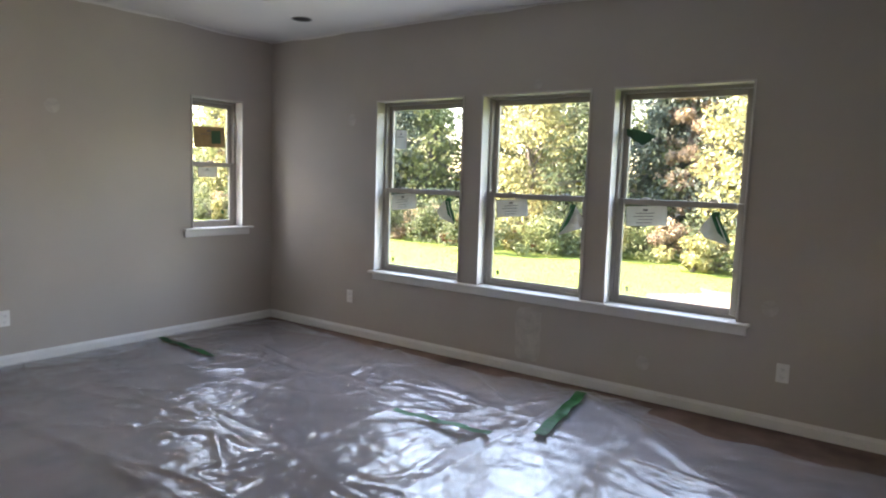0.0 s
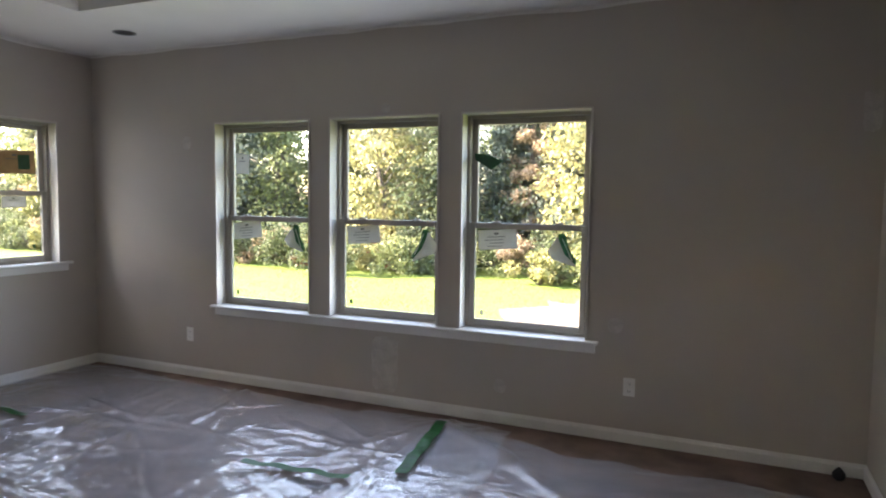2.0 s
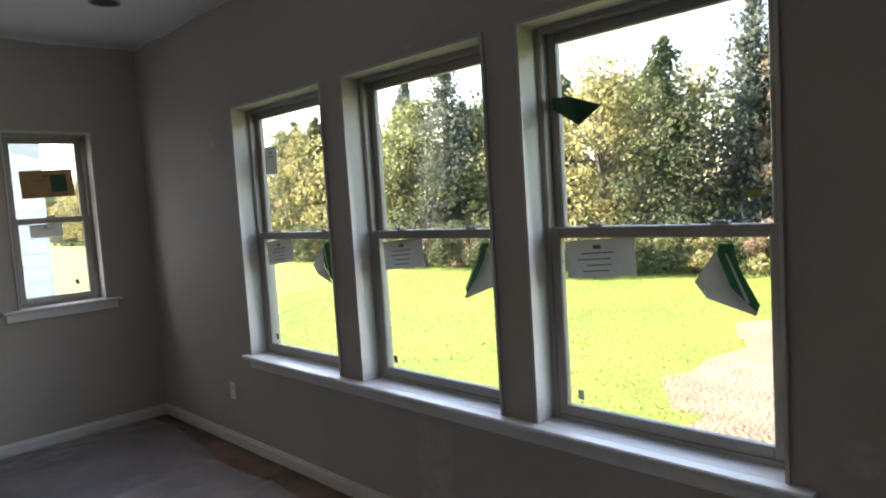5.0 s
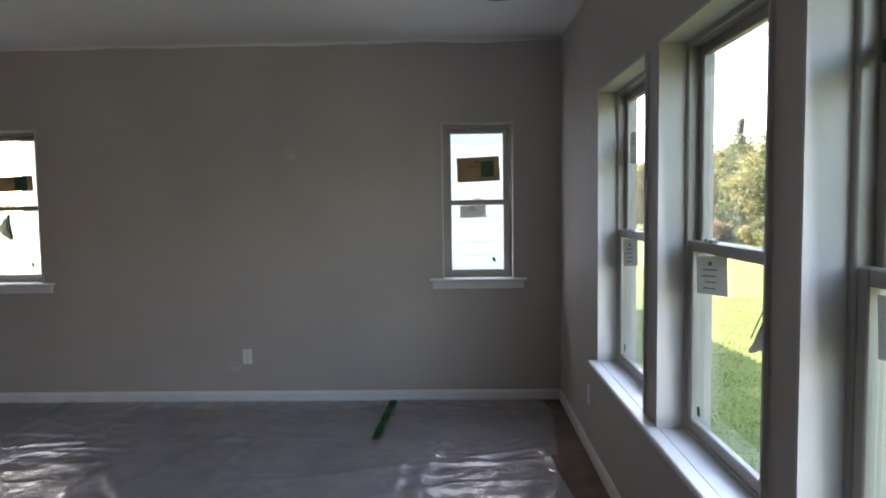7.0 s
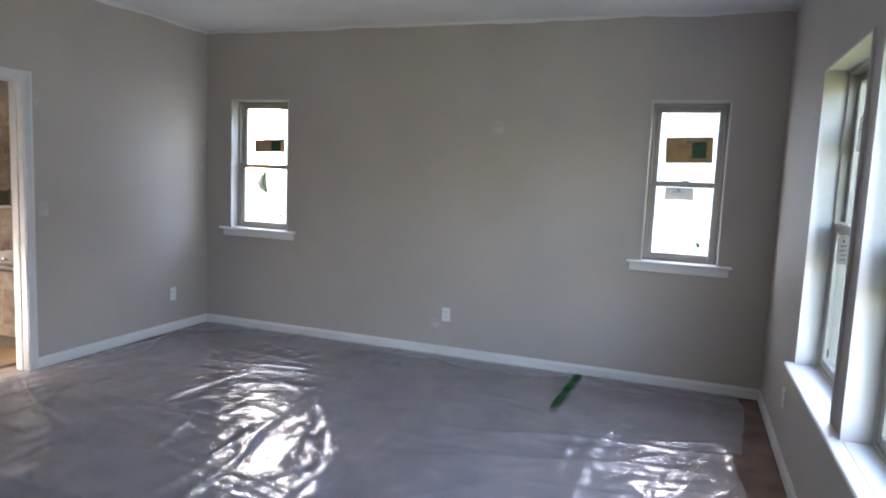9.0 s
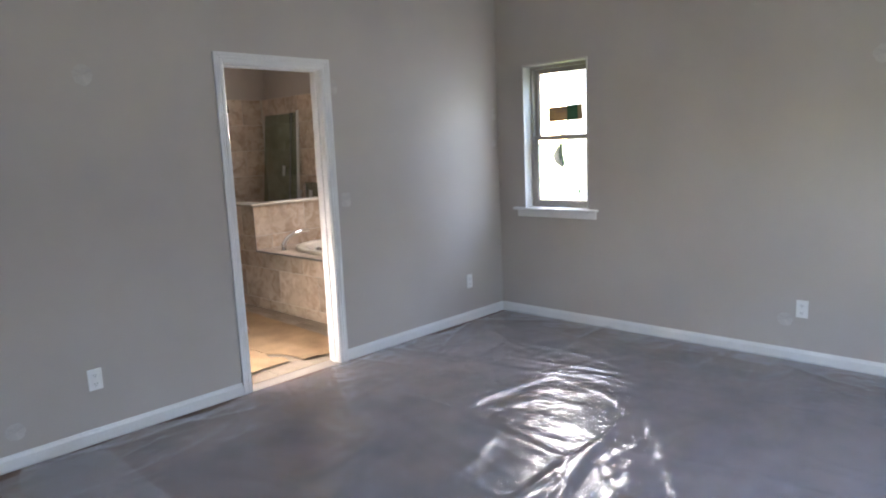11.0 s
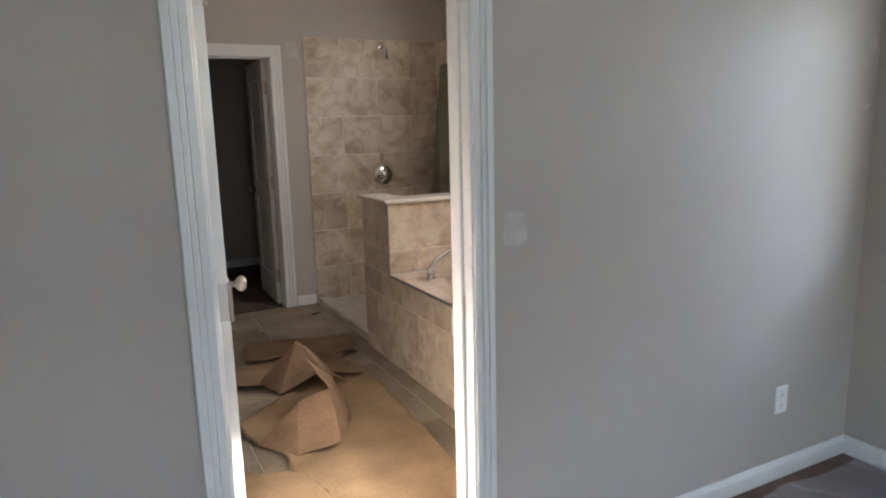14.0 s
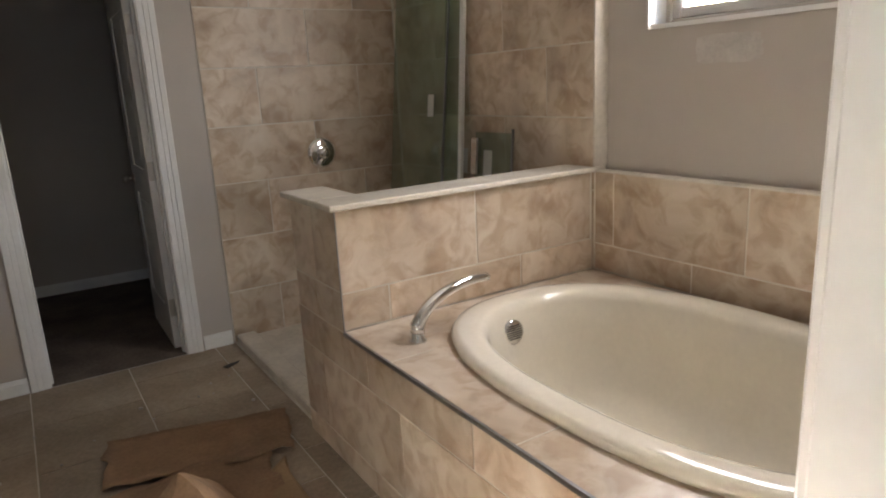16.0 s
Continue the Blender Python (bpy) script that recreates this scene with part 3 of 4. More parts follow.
# ---------- electrical plates and patches ----------
def outlet(m, label="white duplex outlet with cover plate", kind="outlet"):
    o = empty("wall_outlet" if kind == "outlet" else "light_switch", m, label, kind, group="wall plates")
    w = 0.036 if kind == "outlet" else 0.058
    part("cover_plate", boxes(((-w, 0.0003, -0.058), (w, 0.006, 0.058)), bevel=0.002), PLATE, o)
    if kind == "outlet":
        for z in (-0.024, 0.024):
            s = part("socket", boxes(((-0.016, 0.0061, z - 0.014), (0.016, 0.008, z + 0.014)), bevel=0.0008), PLATE, o)
            part("slot", boxes(((-0.008, 0.0081, z - 0.004), (-0.006, 0.0085, z + 0.006)), ((0.006, 0.0081, z - 0.004), (0.008, 0.0085, z + 0.006)), ((-0.002, 0.0081, z - 0.010), (0.002, 0.0085, z - 0.006))), DARK, s)
    else:
        for x in (-0.023, 0.023):
            part("rocker", boxes(((x - 0.015, 0.0061, -0.032), (x + 0.015, 0.0095, 0.032)), bevel=0.0012), PLATE, o)
    return o


outlet(pose(4.708, 4.9, 0.36, 0, 0, 180))
outlet(pose(1.105, 4.9, 0.36, 0, 0, 180))
outlet(pose(0, 2.477, 0.355, 0, 0, -90))
outlet(pose(3.462, 0, 0.35))
outlet(pose(0.449, 0, 0.345))
outlet(pose(2.37, -3.69, 1.15), "white double rocker switch plate", "switch")


def patch(m, rx, rz, seed, square=False):
    """A thin feathered smear of filler on the wall."""
    rnd = random.Random(seed)
    bm = bmesh.new()
    n = 26
    ring = []
    for i in range(n):
        a = 2 * math.pi * i / n
        k = 1 + rnd.uniform(-0.06, 0.06)
        if square:
            k /= max(abs(math.cos(a)), abs(math.sin(a))) ** 0.85
        ring.append((rx * k * math.cos(a), rz * k * math.sin(a)))
    outer = [bm.verts.new((x, 0.0004, z)) for x, z in ring]
    inner = [bm.verts.new((x * 0.7, 0.0016, z * 0.7)) for x, z in ring]
    for i in range(n):
        bm.faces.new((outer[i], outer[(i + 1) % n], inner[(i + 1) % n], inner[i]))
    bm.faces.new(inner)
    return tagged(part("filler_patch", bm, PATCH, None, "", True, m), "pale smear of filler on the wall", "wall patch", "filler patches")


N, W_, S_ = 180, -90, 0
for i, (x, y, z, r, rx, rz, sq) in enumerate([
        (1.097, 4.9, 1.96, N, 0.045, 0.055, False), (2.965, 4.9, 0.315, N, 0.11, 0.2, True), (3.853, 4.9, 0.259, N, 0.045, 0.05, False),
        (4.609, 4.9, 0.743, N, 0.05, 0.05, False), (2.956, 4.9, 2.17, N, 0.04, 0.035, False), (5.93, 4.9, 2.03, N, 0.045, 0.11, True),
        (0, 2.848, 1.915, W_, 0.055, 0.055, False), (0, 2.375, 0.275, W_, 0.05, 0.045, False), (3.338, 0, 1.934, S_, 0.05, 0.055, False),
        (1.752, 0, 1.926, S_, 0.03, 0.05, False), (1.71, 0, 1.153, S_, 0.04, 0.05, True), (3.85, 0, 0.19, S_, 0.045, 0.045, False),
        (0.05, 0, 1.75, S_, 0.03, 0.05, True), (0.06, 0, 1.5, S_, 0.03, 0.03, False), (2.471, -3.69, 1.973, S_, 0.05, 0.05, False), (1.335, -3.69, 2.05, S_, 0.05, 0.06, True),
        (0.0, -1.45, 1.47, W_, 0.13, 0.05, True)]):
    patch(pose(x, y, z, 0, 0, r), rx, rz, i, sq)

# recessed can without trim
can = empty("recessed_light", pose(1.007, 4.38, H), "dark recessed ceiling can without trim", "ceiling light")
bm = bmesh.new()
lathe(bm, [(0.085, -0.001), (0.085, -0.004), (0.07, -0.004), (0.068, -0.0015)], Matrix(), 32)
part("can_rim", bm, EDGE, can)
bm = bmesh.new()
lathe(bm, [(0.066, -0.003), (0.060, -0.0045)], Matrix(), 32)
part("can_baffle", bm, DARK, can)

# cable stub by the corner
bm = bmesh.new()
lathe(bm, [(0.02, 0.0), (0.032, 0.012), (0.034, 0.035), (0.018, 0.058), (0.006, 0.07)], pose(5.855, 4.80, 0.012), 14)
tagged(part("cable_coil", bm, DARK, None, "", True), "small dark coil lying by the baseboard", "cable")


# ---------- plastic sheeting and tape ----------
def ridge_field(seed, count, size, width=(0.008, 0.03), height=(0.005, 0.022)):
    rnd = random.Random(seed)
    out = []
    for _ in range(count):
        a = rnd.choice([rnd.gauss(0, 0.22), rnd.gauss(math.pi / 2, 0.3), rnd.uniform(0, math.pi)])
        out.append((rnd.uniform(0, size[0]), rnd.uniform(0, size[1]), math.cos(a), math.sin(a), rnd.uniform(*width), rnd.uniform(*height), rnd.uniform(0.25, 1.2)))
    return out


def plastic_sheet(name, x0, x1, y_lo, y_hi, x_end, step, seed, ridges, label, z=0.008, fan=None):
    """Thin film over the carpet; y_lo(x), y_hi(x) and x_end(v) give its cut edges."""
    nu, nv = int((x1 - x0) / step), int(4.3 / step)
    u, v = np.meshgrid(np.linspace(0, 1, nu + 1), np.linspace(0, 1, nv + 1))
    X = x0 + (x_end(v) - x0) * u
    Y = y_lo(X) + (y_hi(X) - y_lo(X)) * v
    Z = np.full(X.shape, z)
    for cx, cy, ca, sa, w, h, ln in ridges:
        along = (X - cx) * ca + (Y - cy) * sa
        off = -(X - cx) * sa + (Y - cy) * ca + 0.03 * np.sin(along * 5 + cx * 9)
        Z += h * np.exp(-(off / w) ** 2) * np.exp(-(along / ln) ** 4)
    if fan:
        fx, fy = fan
        ang, rad = np.arctan2(Y - fy, X - fx), np.hypot(X - fx, Y - fy)
        Z += 0.018 * np.clip(np.sin(ang * 13 + 1.5 * np.sin(ang * 5)), 0, 1) ** 3 * np.exp(-((rad - 0.55) / 0.45) ** 2)
    Z += 0.003 * np.sin(X * 7 + 2 * np.sin(Y * 3)) * np.sin(Y * 6 + np.sin(X * 4)) + 0.003
    Z += 0.0016 * np.sin(X * 61 + 5 * np.sin(Y * 13)) * np.sin(Y * 53 + 5 * np.sin(X * 11))
    # sharp crinkles: folded ripples that come and go over the sheet
    rnd = np.random.RandomState(seed)
    for amp, freq in ((0.0045, 8), (0.003, 16), (0.0018, 31)):
        for _ in range(4):
            a = rnd.uniform(0, np.pi)
            p = (X * np.cos(a) + Y * np.sin(a)) * freq * rnd.uniform(0.7, 1.4) + 0.8 * np.sin(X * rnd.uniform(2, 6) + rnd.uniform(0, 6)) + 0.8 * np.sin(Y * rnd.uniform(2, 6) + rnd.uniform(0, 6))
            patch_ = np.clip(np.sin(X * rnd.uniform(1, 3) + rnd.uniform(0, 6)) * np.sin(Y * rnd.uniform(1, 3) + rnd.uniform(0, 6)) + 0.5, 0, 1)
            Z += amp * patch_ * (1 - np.abs(np.sin(p))) ** 1.5
    Z = z + 0.028 * np.tanh((Z - z) / 0.028)
    co = np.stack([X, Y, Z], -1).reshape(-1, 3)
    k = np.arange((nu + 1) * (nv + 1)).reshape(nv + 1, nu + 1)
    faces = np.stack([k[:-1, :-1], k[:-1, 1:], k[1:, 1:], k[1:, :-1]], -1).reshape(-1, 4)
    me = bpy.data.meshes.new(name)
    me.from_pydata(co.tolist(), [], faces.tolist())
    me.polygons.foreach_set("use_smooth", [True] * len(me.polygons))
    me.materials.append(FILM)
    ob = new(name, me)
    ob.visible_shadow = False
    return tagged(ob, label, "plastic sheet")


plastic_sheet("plastic_sheet", 0.03, 3.8, lambda x: 0.075 + 0.02 * np.sin(x * 3) + 0.012 * np.sin(x * 9),
              lambda x: 4.74 + 0.03 * np.sin(x * 4) - 0.06 * (x > 1.2) * (x < 2.9), lambda v: 3.86 + 0.25 * np.sin(v * 2.5) + 0.03 * np.sin(v * 31), 0.016, 3,
              ridge_field(5, 170, (3.8, 4.8)) + [(1.4, 2.1, 1, 0.03, 0.02, 0.02, 1.6), (1.9, 2.75, 1, -0.05, 0.02, 0.02, 1.4), (2.9, 0.64, 1, 0.0, 0.014, 0.028, 1.3), (1.2, 0.35, 1, 0.35, 0.014, 0.022, 0.9)],
              "crinkled clear plastic sheet taped over the carpet", fan=(3.5, 4.0))
plastic_sheet("plastic_sheet", 3.5, 5.8, lambda x: 0.12 + 0.55 * (x > 4.0) + 0.02 * np.sin(x * 5), lambda x: 4.72 - np.clip(x - 3.55, 0, 0.85) * 0.3 + 0.02 * np.sin(x * 11), lambda v: 5.75 + 0.03 * np.sin(v * 17), 0.018, 9,
              ridge_field(8, 40, (6.0, 4.6)) + [(3.9, 4.4, 0.76, -0.6, 0.045, 0.05, 0.6)], "clear plastic sheet with a folded corner", 0.018)


def tape(x0, y0, x1, y1, w, z, label, seed):
    rnd = random.Random(seed)
    d = Vector((x1 - x0, y1 - y0, 0))
    s = Vector((-d.y, d.x, 0)).normalized() * w / 2
    bm = bmesh.new()
    prev = None
    n = 14
    for i in range(n + 1):
        p = Vector((x0, y0, z)) + d * i / n + Vector((0, 0, 0.006 * math.sin(i * 1.3 + seed)))
        k = 1 + rnd.uniform(-0.12, 0.05)
        row = [bm.verts.new(p + s * k), bm.verts.new(p - s * k)]
        if prev:
            bm.faces.new((prev[0], prev[1], row[1], row[0]))
        prev = row
    bmesh.ops.solidify(bm, geom=bm.faces[:], thickness=0.001)
    tagged(part("green_tape", bm, GREEN_TAPE), label, "tape", "strips of green tape")


tape(0.10, 3.62, 0.93, 3.58, 0.055, 0.03, "strip of green tape on plastic by the baseboard", 1)
tape(2.80, 3.545, 3.46, 3.605, 0.06, 0.05, "strip of green tape along a fold of plastic", 2)
tape(3.68, 3.76, 3.55, 4.62, 0.075, 0.055, "wide strip of green tape on bunched plastic", 3)


# ---------- bathroom ----------
def tile_grid(parent, m, rects, thick=0.008, joint=0.006, name="tile", mat=STONE):
    """Tiles on a plane: local x, z across the face, y out of it. Each rect is (x0, z0, x1, z1)."""
    cache = {}
    for x0, z0, x1, z1 in rects:
        w, h = round(x1 - x0 - joint, 4), round(z1 - z0 - joint, 4)
        if w < 0.01 or h < 0.01:
            continue
        if (w, h) not in cache:
            cache[w, h] = finish(name, boxes(((-w / 2, 0, -h / 2), (w / 2, thick, h / 2)), bevel=0.0012), mat)
        ob = new(name, cache[w, h])
        ob.parent = parent
        ob.matrix_basis = m @ Matrix.Translation(((x0 + x1) / 2, -0.0055, (z0 + z1) / 2))


def courses(x0, x1, zs, first, length=0.61):
    """Running-bond rects between x0 and x1 for the rows in zs; first: a joint's place in each row."""
    out = []
    for k, (za, zb) in enumerate(zip(zs, zs[1:])):
        j = first[k % len(first)]
        j -= math.ceil((j - x0) / length) * length
        while j < x1 - 1e-4:
            a, b = max(j, x0), min(j + length, x1)
            if b - a > 0.012:
                out.append((a, za, b, zb))
            j += length
    return out


XW = 0.075
# furred-out backing of the shower and tub walls
back = tagged(part("shower_wall_back", boxes(((XW - 0.008, -3.6899, 0.0), (1.25, -3.682, 2.15))), GROUT), "travertine tiled shower wall", "shower wall", kind="structure")
westb = tagged(part("shower_wall_west", boxes(((0.0003, -3.682, 0.0), (XW - 0.008, -2.01, 2.15)), ((0.0003, -2.01, 0.0), (XW - 0.008, -0.121, 1.005))), GROUT), "travertine tiled shower and tub wall", "shower wall", kind="structure")
SZ = [0.0] + [2.15 - 0.3075 * k for k in range(6, -1, -1)]

tubdeck = empty("tub_surround", Matrix(), "travertine tiled tub deck with knee wall", "tub surround")
DZ = 0.572


def tub_outline(a, b, n, steps=72):
    return [(0.625 + a * math.copysign(abs(math.cos(t)) ** (2 / n), math.cos(t)), -1.14 + b * math.copysign(abs(math.sin(t)) ** (2 / n), math.sin(t)))
            for t in [2 * math.pi * i / steps for i in range(steps)]]


# deck slab with the tub's hole
def ring_slab(bm, inner, x0, x1, y0, y1, z0, z1):
    n = len(inner)
    cx, cy = 0.625, -1.14
    outer = []
    for x, y in inner:
        dx, dy = x - cx, y - cy
        k = min(((x1 - cx) if dx > 0 else (x0 - cx)) / dx if abs(dx) > 1e-6 else 1e9, ((y1 - cy) if dy > 0 else (y0 - cy)) / dy if abs(dy) > 1e-6 else 1e9)
        outer.append((cx + dx * k, cy + dy * k))
    for cxn, cyn in ((x0, y0), (x1, y0), (x1, y1), (x0, y1)):
        i = min(range(n), key=lambda q: (outer[q][0] - cxn) ** 2 + (outer[q][1] - cyn) ** 2)
        outer[i] = (cxn, cyn)
    rows = [[bm.verts.new((*p, z)) for p in ps] for ps, z in ((inner, z0), (inner, z1), (outer, z1), (outer, z0))]
    for a in range(4):
        for i in range(n):
            bm.faces.new((rows[a][i], rows[a][(i + 1) % n], rows[(a + 1) % 4][(i + 1) % n], rows[(a + 1) % 4][i]))


bm = bmesh.new()
ring_slab(bm, tub_outline(0.475, 0.735, 2.5), XW + 0.002, 1.276, -2.008, -0.123, DZ - 0.02, DZ)
part("deck", bm, STONE, tubdeck, "honed travertine deck")
bm = boxes(((1.2765, -2.008, DZ - 0.012), (1.2855, -0.123, DZ + 0.002)))
part("edge_trim", bm, EDGE, tubdeck, "dark metal tile edge")
for yj in (-1.68, -1.07, -0.46):
    part("deck_joint", boxes(((1.12, yj - 0.002, DZ), (1.276, yj + 0.002, DZ + 0.0008))), GROUT, tubdeck)
part("apron_backing", boxes(((1.2, -2.008, 0), (1.268, -0.123, DZ - 0.02))), GROUT, tubdeck)
mE = pose(1.268, 0, 0, 0, 0, -90)   # faces +x; local x runs towards -y
tile_grid(tubdeck, mE, courses(0.123, 2.47, [0.0, 0.10, 0.407, DZ - 0.012], [1.256, 1.65, 1.256]))
# knee wall with its return
kw = boxes(((XW, -2.16, 0.0), (1.268, -2.018, 1.0)), ((1.13, -2.46, 0.0), (1.268, -2.16, 1.0)))
part("knee_wall", kw, GROUT, tubdeck)
mN = pose(0, -2.018, 0)
tile_grid(tubdeck, mN, courses(XW, 1.277, [DZ, 0.708, 1.0], [1.088, 0.695]))
tile_grid(tubdeck, mE, courses(2.018, 2.46, [DZ - 0.012, 0.708, 1.0], [2.265, 2.25]))
part("knee_cap", boxes(((XW, -2.175, 1.0), (1.30, -1.995, 1.022)), ((1.115, -2.475, 1.0), (1.30, -2.175, 1.022)), bevel=0.004), CAP, tubdeck, "polished cream marble cap")
part("corner_trim", boxes(((1.2772, -2.0085, DZ), (1.2815, -2.0045, 1.0))), EDGE, tubdeck)

mB = pose(0, -3.682, 0)
tile_grid(back, mB, courses(XW, 1.25, SZ, [0.95, 0.64]))
mW = pose(XW - 0.008, 0, 0, 0, 0, -90)
tile_grid(westb, mW, courses(2.012, 3.67, SZ, [2.31, 2.62]))
tile_grid(westb, mW, courses(0.125, 2.006, [DZ, 0.69, 1.004], [1.506, 1.29]))
part("tile_trim", boxes(((0.0003, -2.0105, 1.024), (XW + 0.003, -2.0005, 2.15)), bevel=0.001), CAP, westb, "cream edge trim")

# shower pan
pan = empty("shower_pan", Matrix(), "cream shower pan with low threshold", "shower pan")
part("pan_floor", boxes(((XW + 0.001, -3.673, 0.0), (1.13, -2.17, 0.03))), CAP, pan)
part("threshold", boxes(((1.131, -3.673, 0.0), (1.24, -2.476, 0.055)), bevel=0.008), CAP, pan)
bm = bmesh.new()
lathe(bm, [(0.05, 0.0301), (0.05, 0.033), (0.03, 0.0335)], Matrix.Translation((0.6, -2.9, 0)))
part("drain", bm, CHROME, pan)

# the tub
tub = empty("bathtub", Matrix(), "oval biscuit acrylic drop-in bathtub", "bathtub")
bm = bmesh.new()
prof = [(0.515, 0.785, DZ + 0.0008), (0.517, 0.787, DZ + 0.012), (0.508, 0.778, DZ + 0.026), (0.488, 0.755, DZ + 0.032), (0.440, 0.695, DZ + 0.031), (0.418, 0.672, DZ + 0.022),
        (0.405, 0.655, DZ - 0.01), (0.39, 0.63, DZ - 0.10), (0.375, 0.60, DZ - 0.22), (0.35, 0.56, DZ - 0.32), (0.30, 0.49, DZ - 0.385), (0.2, 0.36, DZ - 0.405), (0.05, 0.1, DZ - 0.41)]
rings = [[bm.verts.new((x, y, z)) for x, y in tub_outline(a, b, 2.45, 96)] for a, b, z in prof]
for ra, rb in zip(rings, rings[1:]):
    for i in range(96):
        bm.faces.new((ra[i], ra[(i + 1) % 96], rb[(i + 1) % 96], rb[i]))
bm.faces.new(rings[-1])
part("basin", bm, TUB, tub, "", True)
bm = bmesh.new()
om = pose(0.725, -1.775, 0.505, -80, 0, 0) @ Matrix.Translation((0, 0, -0.0))
lathe(bm, [(0.046, -0.02), (0.046, 0.012), (0.040, 0.017), (0.0, 0.017001)][:3], om)
ov = part("overflow_cover", bm, CHROME, tub, "round chrome overflow cover", True)
for k in range(-3, 4):
    hw = math.sqrt(0.035 ** 2 - (k * 0.008) ** 2)
    part("slot", boxes(((-hw, k * 0.008 - 0.0018, 0.0171), (hw, k * 0.008 + 0.0018, 0.0178))), DARK, ov, m=om)

# faucet
fau = empty("tub_faucet", pose(1.12, -1.775, DZ), "arched chrome tub filler on the deck", "faucet")
bm = bmesh.new()
lathe(bm, [(0.031, 0.001), (0.031, 0.006), (0.022, 0.012), (0.02, 0.05), (0.023, 0.056), (0.02, 0.066), (0.012, 0.07)], Matrix())
part("base", bm, CHROME, fau, "", True)
bm = bmesh.new()
pts, rad = [], []
for i in range(17):
    k = i / 16
    g = math.radians(112 * k)
    pts.append((-0.33 * (1 - math.cos(g)) / 1.375, -0.05 * k * k, 0.03 + 0.125 * math.sin(g)))
    rad.append(0.025 - 0.010 * k)
tube(bm, pts, rad, 14)
part("spout", bm, CHROME, fau, "", True)
bm = bmesh.new()
tube(bm, [(-0.02, -0.01, 0.07), (-0.05, -0.05, 0.085), (-0.075, -0.085, 0.08)], [0.009, 0.008, 0.006], 10)
part("lever", bm, CHROME, fau, "", True)

# shower head and valve
val = empty("shower_valve", pose(0.615, -3.674, 1.04, 90), "round chrome shower valve trim with lever", "shower valve")
bm = bmesh.new()
lathe(bm, [(0.088, 0.0005), (0.088, 0.006), (0.07, 0.014), (0.045, 0.018)], Matrix.Scale(-1, 4, (0, 0, 1)) @ Matrix.Rotation(math.pi, 4, 'X'), 36)
part("escutcheon", bm, CHROME, val, "", True, Matrix.Rotation(math.pi, 4, 'X'))
bm = bmesh.new()
lathe(bm, [(0.034, -0.018), (0.034, -0.05), (0.026, -0.062), (0.012, -0.066)], Matrix(), 24)
tube(bm, [(0, -0.01, -0.045), (0.03, -0.05, -0.05), (0.045, -0.075, -0.05)], [0.012, 0.010, 0.007], 10)
part("handle", bm, CHROME, val, "", True)
sh = empty("wall_shower", pose(0.60, -3.674, 2.10), "small chrome shower head on a bent arm", "shower head")
bm = bmesh.new()
lathe(bm, [(0.03, 0.0), (0.028, 0.008), (0.014, 0.012)], pose(0, 0, 0, -90), 20)
part("flange", bm, CHROME, sh, "", True)
bm = bmesh.new()
tube(bm, [(0, 0.005, 0), (0, 0.06, 0.003), (0, 0.095, -0.015), (0, 0.12, -0.045)], [0.010] * 4, 12)
part("arm", bm, CHROME, sh, "", True)
bm = bmesh.new()
lathe(bm, [(0.012, 0.0), (0.016, 0.02), (0.036, 0.055), (0.036, 0.066), (0.03, 0.068)], pose(0, 0.115, -0.04, 145), 20)
part("spray_head", bm, CHROME, sh, "", True)

# shower door panels leaning in the shower
g1 = empty("glass_panel", pose(0.30, -3.20, 0.032, 0, -6, 0), "greenish shower glass panel leaning on the tiles", "glass panel")
part("glass", boxes(((-0.004, -0.37, 0.0), (0.004, 0.19, 1.93)), bevel=0.002), SHOWER_GLASS, g1)
part("edge_seal", boxes(((-0.006, 0.1905, 0.0), (0.006, 0.198, 1.93))), EDGE, g1)
part("sticker", boxes(((0.0042, 0.03, 1.2), (0.005, 0.09, 1.32))), PAPER, g1)
g2 = empty("glass_panel", pose(0.22, -2.90, 0.032, 0, -4, 0), "narrow framed shower glass panel leaning on the tiles", "glass panel")
part("glass", boxes(((-0.004, -0.16, 0.0), (0.004, -0.014, 1.93)), bevel=0.002), SHOWER_GLASS, g2)
part("frame_post", boxes(((-0.012, -0.014, 0.0), (0.012, 0.014, 1.95)), bevel=0.003), TRIM, g2, "white metal frame post")
g3 = empty("glass_panel", pose(0.20, -2.62, 0.032, 0, -5, 0), "low shower glass panel with clips and stickers", "glass panel")
part("glass", boxes(((-0.004, -0.2, 0.0), (0.004, 0.1, 1.12)), bevel=0.002), SHOWER_GLASS, g3)
part("edge_seal", boxes(((-0.006, 0.1005, 0.0), (0.006, 0.106, 1.14))), EDGE, g3)
part("clip", boxes(((-0.02, -0.22, 0.9), (0.02, -0.16, 1.09)), bevel=0.008), CHROME, g3)
part("sticker", boxes(((0.0042, -0.12, 0.9), (0.005, -0.05, 1.03))), PAPER, g3)
part("sticker", boxes(((0.0042, -0.32, 0.9), (0.005, -0.26, 1.03))), PAPER, g3)


